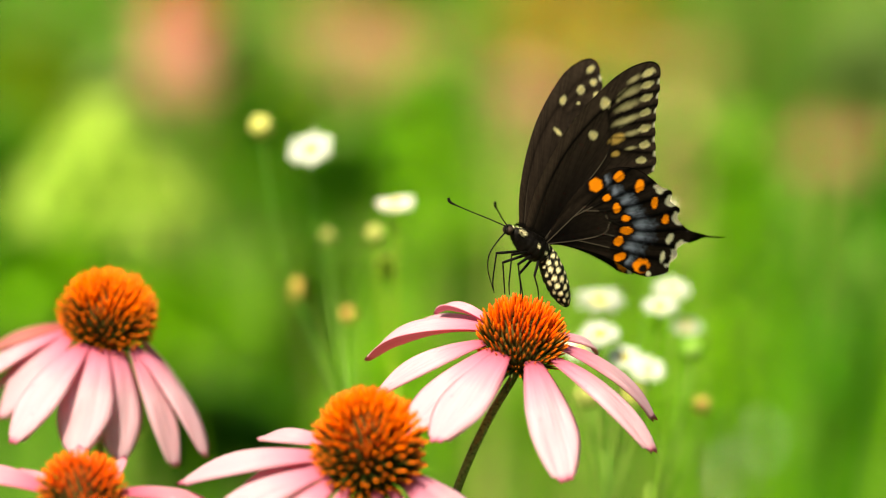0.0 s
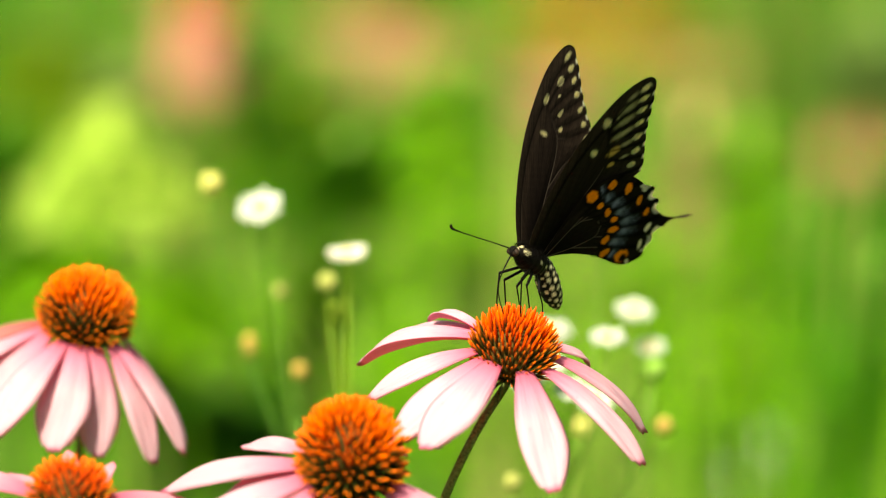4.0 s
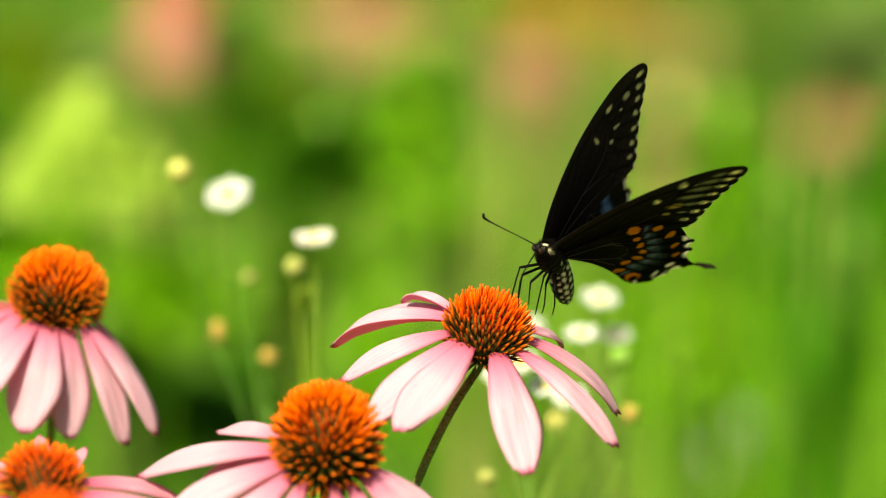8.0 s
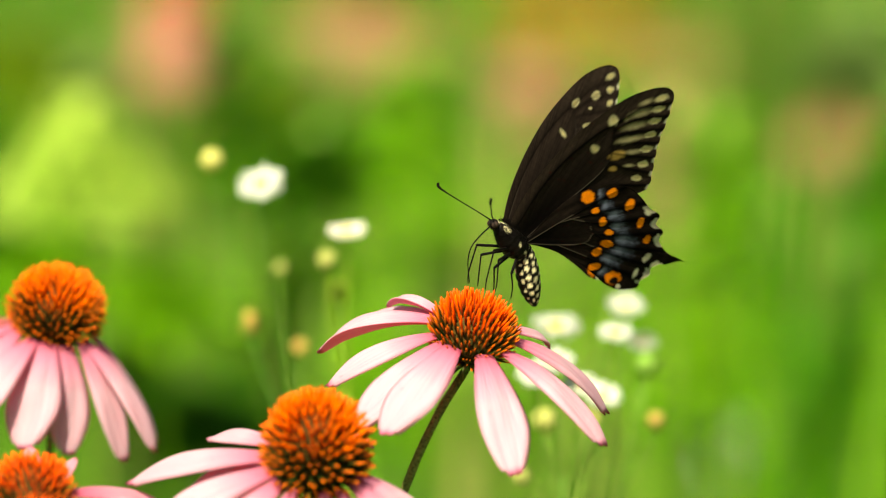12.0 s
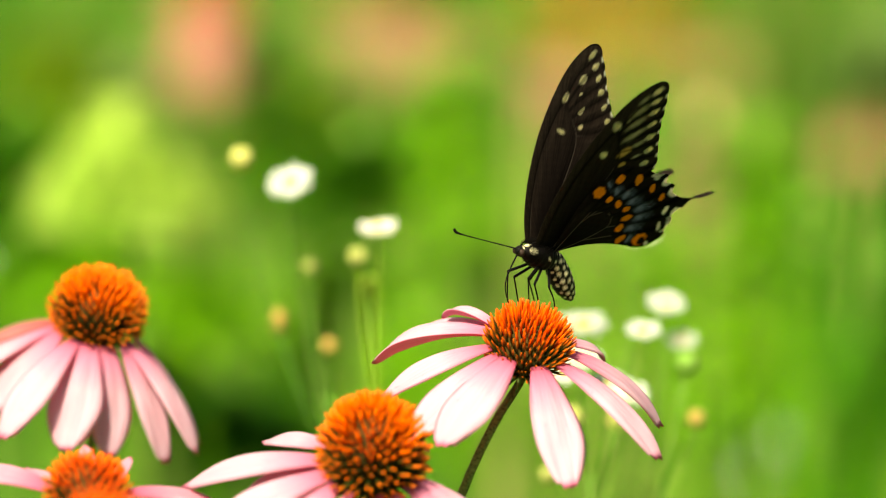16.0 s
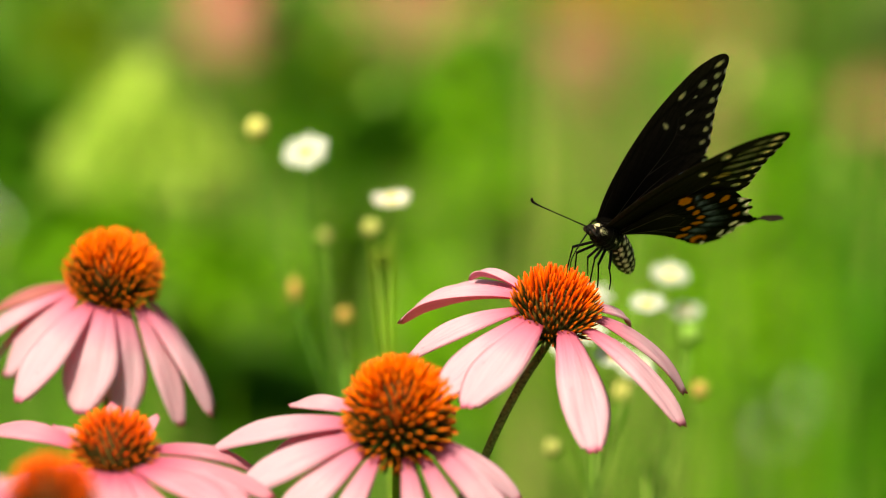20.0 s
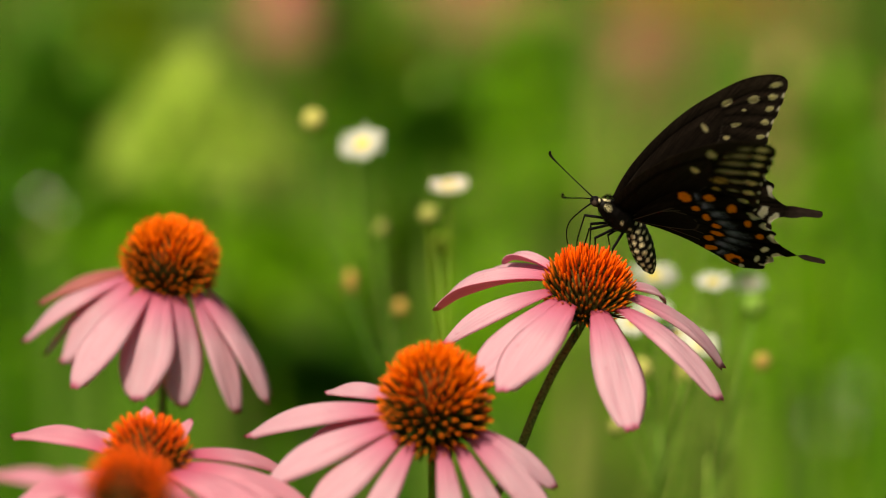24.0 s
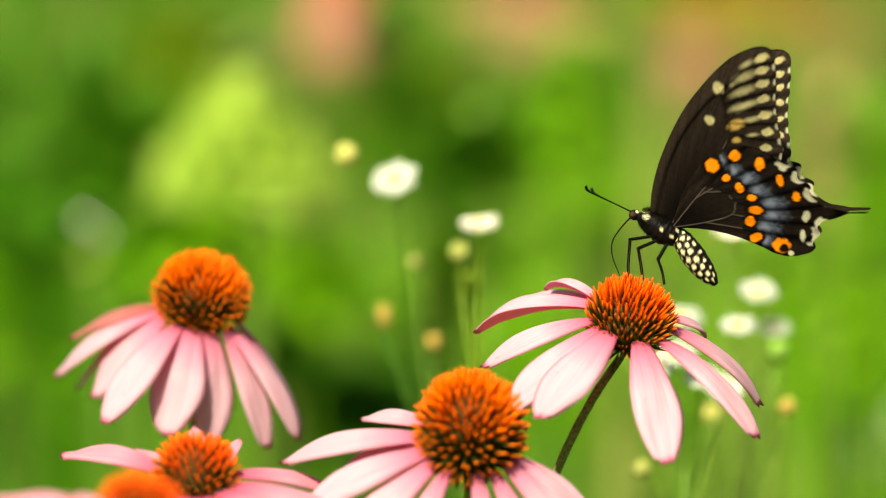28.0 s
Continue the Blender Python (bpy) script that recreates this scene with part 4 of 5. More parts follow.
def leafy_plant(foot, top, spread, count, size, material, label, seed, reach=0.09):
    """A stem with many pointed leaves; foot and top in world metres."""
    rng = random.Random(seed)
    ob = thing("leafy_plant", foot, label, "plant", "leafy plants in the meadow")
    h = Vector(top) - Vector(foot)
    line = bend([(0, 0, -0.02), h * 0.5 + Vector((0.01, 0, 0)), h], 6)
    piece("stem", mesh_from("stem", *tube(line, [0.003] * len(line), 7), STEM_PALE), ob)
    verts, faces = [], []
    for _ in range(count):
        s = rng.random() ** 0.7
        c = h - h.normalized() * s * reach
        w, out = rng.uniform(0, 6.3), spread * s * rng.random() ** 0.5
        c = c + Vector((math.cos(w) * out, math.sin(w) * out, 0))
        d = Vector((math.cos(w), math.sin(w), rng.uniform(-0.5, 0.6))).normalized()
        o = d.cross(Vector((0, 0, 1))).normalized()
        up = o.cross(d)
        length, width = size * rng.uniform(0.6, 1.2), size * rng.uniform(0.16, 0.26)
        k = len(verts)
        for t, hw in ((0, 0.1), (0.3, 0.9), (0.6, 1.0), (0.85, 0.55), (1.0, 0.05)):
            m = c + d * length * t - up * length * 0.25 * t * t
            verts += [m - o * hw * width + up * width * 0.25, m, m + o * hw * width + up * width * 0.25]
        for i in range(4):
            q = k + 3 * i
            faces += [(q, q + 1, q + 4, q + 3), (q + 1, q + 2, q + 5, q + 4)]
    tagged(piece("leaves", mesh_from("leaves", verts, faces, material), ob), kind="stuff")
    return ob


def grass_tuft(foot, height, count, width, material, label, seed, spread=0.02, lean=0.0):
    """A tuft of upright blades that rises above the turf."""
    rng = random.Random(seed)
    ob = thing("grass_tuft", foot, label, "grass", "grass tufts in the meadow")
    for _ in range(count):
        verts, faces = [], []
        w, d = rng.uniform(0, 6.3), spread * rng.random()
        blade(verts, faces, (math.cos(w) * d, math.sin(w) * d, -0.01), height * rng.uniform(0.93, 1.02), width * rng.uniform(0.7, 1.2), *((lean * rng.uniform(0.8, 1.3), rng.uniform(-0.35, 0.35)) if lean else (rng.uniform(0.02, 0.16), rng.uniform(0, 6.3))), rng.uniform(0, 0.05))
        piece("blade", mesh_from("blade", verts, faces, material), ob)
    return ob


def far_flowers():
    ring = [(k * 30 + 8, 48, 30, 10, 14, 0) for k in range(12)]
    flat = [(k * 30 + 8, 25, 30, 10, 14, 0) for k in range(12)]

    def one(head, petals, material, label, radius=0.011):
        foot = (head[0] + 0.01, head[1] + 0.01, 0.0)
        at = tuple(p - q for p, q in zip(head, foot))
        return coneflower(foot, at, (4, 3), radius, radius * 1.6, 150, petals, label, [(0, 0, -0.02), (0.004, 0, at[2] * 0.5)], material, FLORETS if label == pink else FLORETS_DULL, 0.4, True, "flower", "coneflowers far behind")

    pink = "salmon-pink coneflower far behind, softly blurred"
    dry = "faded tan coneflower far behind, softly blurred"
    ochre = "withered ochre coneflower far behind, softly blurred"
    for head, petals, material, label, radius in (
            ((-0.1687, 2.6757, 0.5519), ring, PETAL_FAR, pink, 0.011),
            ((-0.1565, 2.5722, 0.5461), ring, PETAL_FAR, pink, 0.011),
            ((-0.1698, 2.6670, 0.5111), ring, PETAL_FAR, pink, 0.009),
            ((-0.1629, 2.7646, 0.4894), ring, PETAL_FAR, pink, 0.009),
            ((-0.0780, 2.9688, 0.4880), flat, PETAL_DRY, dry, 0.015),
            ((-0.0499, 2.9696, 0.4919), flat, PETAL_PINK_DRY, dry, 0.015),
            ((-0.0268, 2.8674, 0.4919), flat, PETAL_DRY, dry, 0.015),
            ((-0.0579, 2.9646, 0.4683), flat, PETAL_PINK_DRY, dry, 0.015),
            ((-0.0391, 3.0609, 0.4400), ring, PETAL_DRY, dry, 0.011),
            ((0.0668, 2.9696, 0.4919), flat, PETAL_OCHRE, ochre, 0.018),
            ((0.0909, 2.9713, 0.4998), flat, PETAL_OCHRE, ochre, 0.018),
            ((0.1230, 3.0678, 0.4725), flat, PETAL_OCHRE, ochre, 0.018),
            ((0.1055, 3.1632, 0.4404), flat, PETAL_OCHRE, ochre, 0.018),
            ((0.0862, 3.1757, 0.4991), flat, PETAL_OCHRE, ochre, 0.018),
            ((0.1313, 3.1748, 0.4949), flat, PETAL_OCHRE, ochre, 0.018),
            ((0.0627, 2.9613, 0.4525), ring, PETAL_FAR, pink, 0.011),
            ((0.0731, 3.0544, 0.4095), ring, PETAL_FAR, pink, 0.009),
            ((0.1441, 3.1596, 0.4236), flat, PETAL_DRY, dry, 0.015),
            ((0.1742, 3.1614, 0.4320), flat, PETAL_DRY, dry, 0.015),
            ((0.2830, 3.0501, 0.3892), ring, PETAL_FAR, pink, 0.008),
            ((0.3181, 2.9513, 0.4053), ring, PETAL_FAR, pink, 0.011)):
        one(head, petals, material, label, radius)
    daisy_plant((0.215, 1.9, 0.0), (0.1391, 1.8315, 0.4282), [((0.1391, 1.8407, 0.4715), 0.0145, (45, 0)), ((0.1549, 1.8395, 0.4655), 0.0135, (35, 0)), ((0.1314, 1.8376, 0.4568), 0.0125, (40, 0))], [((0.1314, 1.8352, 0.4456), 0.006, BUD, 1.0)], "blurred white fleabane low in the meadow")
    daisy_plant((-0.17, 1.5, 0.0), (-0.1737, 1.4622, 0.6147), [((-0.1758, 1.4673, 0.6383), 0.0048, (30, 0)), ((-0.1701, 1.4663, 0.6340), 0.0036, (30, 0))], [((-0.1747, 1.4639, 0.6226), 0.005, BUD, 1.0)], "pale blurred fleabane at the edge of the meadow")


ground()
centre, front, tall, low, near = main_flowers()
swallowtail, abdomen, wings = butterfly()
plants = daisies()
meadow()
# top of the plant, spread, leaves, leaf length, material, label, depth of the crown
for top, spread, count, size, material, label, reach in (
        ((-0.1284, 1.5567, 0.6745), 0.034, 850, 0.011, LEAF_LIME, "lime-green leafy plant, full sun brightened into its colour", 0.042),
        ((-0.1394, 1.7294, 0.6690), 0.009, 70, 0.016, LEAF_SAGE, "pale grey-green spire of a meadow plant", 0.045),
        ((-0.2135, 2.1765, 0.6083), 0.044, 200, 0.024, LEAF_OLIVE, "olive-green leafy plant in the meadow", 0.059),
        ((-0.1832, 1.6743, 0.6503), 0.011, 160, 0.018, GRASS, "mid-green leafy plant in the meadow", 0.046),
        ((-0.0830, 1.7813, 0.6728), 0.012, 110, 0.019, LEAF, "leafy plant in the meadow, deep shade in its dark green", 0.080),
        ((-0.0405, 1.5744, 0.6616), 0.011, 200, 0.017, LEAF, "leafy plant in the meadow, deep shade in its dark green", 0.032),
        ((-0.0774, 1.8750, 0.6325), 0.018, 220, 0.023, LEAF_OLIVE, "olive-green leafy plant in the meadow", 0.051),
        ((-0.0099, 1.8760, 0.6374), 0.018, 170, 0.020, LEAF_FRESH, "fresh green leafy plant in the meadow", 0.066),
        ((-0.1582, 1.6643, 0.6035), 0.034, 170, 0.021, LEAF_FRESH, "fresh green leafy plant in the meadow", 0.027),
        ((-0.1168, 1.7607, 0.5760), 0.031, 170, 0.022, LEAF_FRESH, "fresh green leafy plant in the meadow", 0.039),
        ((-0.0571, 1.8591, 0.5577), 0.036, 220, 0.023, LEAF_FRESH, "fresh green leafy plant in the meadow", 0.051),
        ((0.0097, 1.9625, 0.5633), 0.032, 140, 0.024, LEAF_FRESH, "fresh green leafy plant in the meadow", 0.054),
        ((-0.0875, 1.6511, 0.5410), 0.021, 260, 0.021, LEAF, "leafy plant in the meadow, deep shade in its dark green", 0.027),
        ((-0.0203, 1.7547, 0.5477), 0.022, 140, 0.019, LEAF_FRESH, "fresh green leafy plant in the meadow", 0.039),
        ((0.0901, 1.9575, 0.5397), 0.032, 150, 0.024, LEAF_FRESH, "fresh green leafy plant in the meadow", 0.054),
        ((0.1314, 1.8712, 0.6150), 0.015, 150, 0.020, LEAF_FRESH, "fresh green leafy plant in the meadow", 0.084),
        ((0.1187, 1.8532, 0.5303), 0.023, 140, 0.020, LEAF_FRESH, "fresh green leafy plant in the meadow", 0.051),
        ((0.1583, 1.7537, 0.5429), 0.019, 120, 0.019, GRASS, "mid-green leafy plant in the meadow", 0.039),
        ((0.1321, 1.5695, 0.6385), 0.006, 110, 0.013, GRASS, "mid-green leafy plant in the meadow", 0.056),
        ((0.1632, 1.5655, 0.6196), 0.006, 110, 0.013, GRASS, "mid-green leafy plant in the meadow", 0.064),
        ((0.2027, 1.9798, 0.6446), 0.016, 110, 0.024, LEAF_SAGE, "pale grey-green leafy plant in the meadow", 0.048),
        ((0.1199, 2.0706, 0.5908), 0.007, 120, 0.017, STRAW_PINK, "dry pinkish-tan seed head in the meadow", 0.107),
        ((-0.0418, 1.8479, 0.5054), 0.033, 190, 0.020, LEAF_FRESH, "fresh green leafy plant in the meadow", 0.043),
        ((0.0245, 1.8490, 0.5104), 0.033, 190, 0.020, LEAF_FRESH, "fresh green leafy plant in the meadow", 0.051),
        ((-0.1300, 1.8014, 0.5268), 0.027, 150, 0.020, LEAF_FRESH, "fresh green leafy plant in the meadow", 0.037),
        ((0.1680, 1.7467, 0.5099), 0.022, 130, 0.019, GRASS, "mid-green leafy plant in the meadow", 0.039),
        ((0.2017, 1.7728, 0.6326), 0.017, 160, 0.019, GRASS, "mid-green leafy plant in the meadow", 0.063),
        ((-0.2003, 1.6781, 0.6681), 0.013, 240, 0.018, LEAF, "leafy plant in the meadow, deep shade in its dark green", 0.064),
        ((-0.2423, 1.7677, 0.6090), 0.024, 150, 0.022, GRASS, "mid-green leafy plant in the meadow", 0.072),
        ((-0.2987, 1.9742, 0.6184), 0.040, 160, 0.024, GRASS, "mid-green leafy plant in the meadow", 0.080),
        ((-0.2568, 1.7587, 0.5666), 0.029, 150, 0.022, LEAF_FRESH, "fresh green leafy plant in the meadow", 0.060)):
    leafy_plant((top[0], top[1] - 0.01, 0.0), top, spread, count, size, material, label, count + int(abs(top[0]) * 900), reach)
GREEN_TUFT, FRESH_TUFT, PALE_TUFT, DARK_TUFT = "upright mid-green grass tuft in the meadow", "fresh yellow-green grass tuft in the meadow", "pale straw-green grass tuft in the meadow", "dark green grass tuft in the meadow"
for top, count, width, material, label in (
        ((-0.1650, 1.6695, 0.6280), 9, 0.006, LEAF_FRESH, FRESH_TUFT),
        ((-0.2181, 1.7768, 0.6515), 12, 0.007, GRASS, GREEN_TUFT),
        ((0.0116, 1.5326, 0.7052), 9, 0.006, STRAW, PALE_TUFT),
        ((0.1000, 1.5829, 0.7015), 8, 0.005, STRAW, PALE_TUFT),
        ((0.1058, 1.4806, 0.7013), 10, 0.006, GRASS, GREEN_TUFT),
        ((0.1168, 1.4281, 0.6944), 8, 0.005, LEAF, DARK_TUFT),
        ((0.1319, 1.4832, 0.7131), 9, 0.006, LEAF_FRESH, FRESH_TUFT),
        ((0.1440, 1.4748, 0.6737), 9, 0.006, LEAF, DARK_TUFT),
        ((0.1581, 1.4815, 0.7052), 10, 0.006, LEAF_FRESH, FRESH_TUFT),
        ((0.1836, 1.5758, 0.6679), 8, 0.005, GRASS, GREEN_TUFT),
        ((0.0770, 1.4151, 0.6335), 9, 0.006, LEAF_FRESH, FRESH_TUFT),
        ((0.1044, 1.3679, 0.6518), 8, 0.005, LEAF_FRESH, FRESH_TUFT),
        ((0.0284, 1.4135, 0.6259), 7, 0.005, LEAF_FRESH, FRESH_TUFT),
        ((0.0882, 1.2832, 0.7344), 3, 0.004, LEAF_PALE, FRESH_TUFT),
        ((0.1169, 1.2785, 0.7123), 3, 0.004, LEAF_SAGE, PALE_TUFT),
        ((0.1280, 1.2635, 0.7378), 4, 0.004, LEAF_FRESH, FRESH_TUFT),
        ((0.0167, 1.2810, 0.7242), 3, 0.0035, STRAW, PALE_TUFT),
        ((0.1032, 1.2199, 0.6772), 4, 0.004, GRASS, GREEN_TUFT),
        ((-0.0844, 1.2687, 0.6662), 4, 0.004, LEAF_FRESH, FRESH_TUFT),
        ((-0.1262, 1.2673, 0.6594), 4, 0.004, LEAF_PALE, FRESH_TUFT)):
    grass_tuft((top[0], top[1], 0.0), top[2], count, width, material, label, count * 7 + int(top[0] * 900))
for top, count, width, label in (((0.0465, 1.0492, 0.6916), 10, 0.0075, "fresh yellow-green leaves at the foot of the fleabane"),):
    grass_tuft((top[0] - 0.05, top[1], 0.0), top[2], count, width, LEAF_LIME, label, 77 + count, 0.010, 0.075)
far_flowers()

# ---- what the wind and the butterfly do ----
# seconds, millimetres to the right, millimetres up, degrees by which the stem leans over to the right
SWAY_CENTRE = [(0, -0.0, 0.0, 0.0), (0.5, 0.5, 0.3, 0.2), (1, -1.2, 0.2, 0.4), (1.5, -0.7, -0.2, 0.6), (2, -0.4, -0.3, 0.8), (2.5, 0.3, -0.4, 0.9),
    (3, 1.0, -0.7, 1.1), (3.5, 1.4, -1.0, 1.3), (5.5, 0.6, -0.6, 2.3), (6, 0.5, -1.3, 2.5), (6.5, 0.3, -0.4, 2.2), (7, 0.3, -0.1, 2.0),
    (7.5, 1.0, -0.4, 1.8), (8, 1.1, -0.8, 1.5), (8.5, 0.7, -1.0, 1.2), (9, 0.6, -1.6, 1.0), (9.5, -0.0, -1.2, 0.9), (10, -0.7, -1.2, 0.7),
    (10.5, -0.3, -0.6, 0.6), (11, -0.0, 0.8, 0.5), (11.5, -0.1, 0.8, 0.3), (12, 0.1, 0.6, 0.2), (12.5, -0.1, 0.5, 0.2), (14.5, -0.1, 0.2, 0.3),
    (15, -0.0, 0.2, 0.3), (15.5, 0.7, -0.4, 0.4), (16, 1.2, -0.8, 0.6), (16.5, 1.6, -1.0, 0.7), (17, 1.0, -1.4, 0.8), (17.5, 2.0, -1.3, 1.0),
    (18, 3.4, -1.4, 1.1), (18.5, 2.1, -0.8, 1.3), (19, 1.0, -1.1, 1.6), (19.5, 1.6, -0.7, 1.8), (20, 2.1, -0.8, 2.0), (20.5, 2.2, -1.2, 1.6),
    (22.5, 1.0, -0.6, 0.2), (23, 1.0, -0.3, -0.1), (23.5, 0.6, -0.1, -0.4), (24, 0.5, 1.1, -0.8), (24.5, 0.9, -0.3, -0.3), (25, 1.5, -2.1, 0.1),
    (25.5, 1.6, -1.0, 0.6), (26, 1.9, -0.1, 1.1), (26.5, 1.5, -0.6, 1.5), (27, 1.2, -0.7, 2.0), (27.5, 1.4, 0.7, 2.0), (28, 1.7, 1.0, 2.0)]
SWAY_FRONT = [(0, 0.0, 0.0), (0.5, -2.0, -0.6), (1, -0.4, -0.3), (1.5, -0.6, -0.3), (2, -0.4, -0.7), (2.5, 0.1, -1.1), (3, 0.5, -1.1),
    (3.5, -0.4, -0.6), (5.5, -0.2, -1.8), (6, -0.1, -0.7), (6.5, -0.2, -1.2), (7, -0.6, -0.7), (7.5, -0.9, -1.1), (8, -0.3, -1.3), (8.5, -0.2, -1.5),
    (9, -0.7, -0.9), (9.5, -0.6, -1.3), (10, -0.8, -1.1), (10.5, -0.7, -0.4), (11, -0.7, -1.3), (11.5, -0.4, -1.3), (12, -0.2, -1.1),
    (12.5, 0.2, -1.0), (14.5, -0.6, -0.7), (15, -0.5, -0.8), (15.5, -0.1, -0.5), (16, 0.9, -0.6), (16.5, 0.1, -1.1), (17, 0.6, -1.0),
    (17.5, 1.7, -0.7), (18, 1.8, 0.1), (18.5, 0.8, -0.8), (19, -1.0, 0.2), (19.5, 0.2, -0.6), (20, 1.5, -0.4), (20.5, 0.7, 0.4), (22.5, 1.1, -0.6),
    (23, 0.9, -1.2), (23.5, 1.3, 0.3), (24, 1.0, -0.4), (24.5, 1.1, -1.0), (25, 0.7, -1.1), (25.5, 1.1, -0.8), (26, 1.6, -0.6), (26.5, 1.0, 0.0),
    (27, 0.5, 0.1), (27.5, 0.5, -0.9), (28, 0.8, 0.2)]
SWAY_TALL = [(0, 0.0, 0.0), (1, 1.0, -0.3), (2, -0.3, 0.8), (3, -2.8, 1.7), (3.5, -2.4, 1.6), (5.5, -2.9, 2.6), (6, -3.0, 2.2), (7, -2.2, 0.6),
    (8, -3.3, 2.1), (9, -2.1, 2.3), (10, -0.6, 2.1), (11, -1.2, 0.2), (12, -1.4, 0.2), (12.5, -1.5, 0.2), (14.5, -0.9, 0.0), (15, -0.7, 0.0),
    (16, -3.1, 1.1), (17, -2.1, 2.5), (18, -5.5, 1.5), (19, -0.4, 0.9), (20, -5.0, 1.0), (20.5, -4.2, 0.6), (22.5, -2.9, 1.2), (23, -2.3, 1.6),
    (24, -1.4, 1.1), (25, -2.2, 3.4), (26, -4.0, 1.1), (27, -2.5, 3.0), (28, -3.2, -0.6)]
SWAY_LOW = [(0, 0.0, -0.1), (1, 1.4, 0.5), (2, 1.0, -0.5), (3, 0.5, -0.7), (3.5, 0.9, -0.6), (5.5, 0.1, 1.2), (6, -0.2, 0.9), (7, 0.2, -0.5),
    (8, 0.1, -0.7), (9, 0.1, -1.8), (10, -0.3, 0.5), (11, 0.7, -4.5), (12, 0.2, -1.2), (12.5, -0.0, -1.3), (14.5, -0.0, -1.5), (15, 0.0, -1.3),
    (16, 1.1, 0.1), (17, 0.2, 0.7), (18, 3.5, -0.5), (19, -1.9, 4.0), (20, 1.8, 1.5), (20.5, 1.9, 0.6), (22.5, 0.9, -0.8), (23, 0.9, -1.0),
    (24, 0.7, -2.5), (25, 0.2, 0.1), (26, 3.0, -2.7), (27, 0.6, -0.1), (28, 3.3, -0.5)]
SWAY_NEAR = [(0, 0.0, 0.0), (1, -1.2, 0.3), (2, -0.2, -0.1), (3, 1.3, -0.4), (3.5, 1.7, -0.6), (5.5, 1.0, -0.0), (6, 0.8, -0.5), (7, 0.4, 0.8),
    (8, 0.7, 0.4), (9, 0.3, -0.6), (10, -0.5, -0.7), (11, 0.6, 0.7), (12, 1.0, 0.0), (12.5, 1.0, 0.1), (14.5, 1.5, 0.7), (15, 1.7, 0.9),
    (16, 2.7, 2.9), (17, -0.5, 4.9), (18, -7.6, 3.2), (19, -9.9, 2.9), (20, -12.1, 3.0), (20.5, -10.7, 2.7), (22.5, -6.4, 3.1), (23, -5.0, 3.3),
    (24, -4.0, 1.5), (25, -24.0, 4.3), (26, -21.2, 2.2), (27, -16.4, 3.8), (28, -8.7, 2.5)]
SWAY_DAISY = [(0, 0.0, 0.0), (0.5, -9.9, -5.2), (1, -2.3, -4.6), (1.5, -5.0, -12.6), (2, -0.4, -0.8), (2.5, -1.6, -15.4), (3, -10.2, -7.3),
    (3.5, -10.9, -13.1), (5.5, -11.1, -13.8), (6, -10.3, -13.4), (6.5, -12.4, -14.9), (7, -12.4, -13.6), (7.5, -13.1, -13.5), (8, -12.7, -14.9),
    (8.5, -10.6, -15.9), (9, -12.1, -12.9), (9.5, -19.7, -10.9), (10, 0.3, -8.9), (10.5, -2.9, -10.7), (11, -5.9, -7.8), (11.5, -11.2, -7.8),
    (12, -2.3, -9.9), (12.5, -7.8, -11.1), (14.5, -1.8, -7.2), (15, -5.0, -8.5), (15.5, -3.6, -7.3), (16, -6.8, -8.1), (16.5, -15.1, -7.0),
    (17, -2.9, -9.0), (17.5, -14.9, -7.3), (18, -11.4, -9.5), (18.5, -17.6, -4.3), (19, -1.4, -10.6), (19.5, -12.7, -4.0), (20, -8.7, -10.0),
    (20.5, -13.2, -6.4), (22.5, -6.7, -10.3), (23, -5.5, -7.9), (23.5, -5.0, -11.3), (24, -5.5, -10.9), (24.5, -10.3, -10.9), (25, -6.2, -10.3),
    (25.5, -5.9, -12.1), (26, -9.4, -11.9), (26.5, -3.6, -10.7), (27, -6.4, -11.2), (27.5, -8.8, -13.0), (28, -7.3, -12.7)]
SWAY_CLUSTER = [(0, 0.0, 0.0), (1, -1.8, -4.1), (2, -2.2, -1.1), (3, -11.5, -4.1), (3.5, -10.8, -5.6), (5.5, -10.5, -9.9), (6, -10.3, -11.7),
    (7, -11.4, -10.0), (8, -11.0, -10.2), (9, -11.5, -8.6), (10, 1.5, -8.9), (11, -7.9, -2.1), (12, -0.5, -7.6), (12.5, -1.5, -7.3),
    (14.5, -4.3, -5.8), (15, -5.0, -5.3), (16, -5.4, -5.6), (17, -3.2, -8.1), (18, -12.3, -4.8), (19, -3.3, -11.1), (20, -9.9, -8.2),
    (20.5, -8.7, -8.4), (22.5, -5.7, -6.6), (23, -4.6, -6.0), (24, -4.3, -5.4), (25, -6.6, -8.8), (26, -7.9, -6.4), (27, -6.2, -9.1), (28, -7.8, -9.0)]
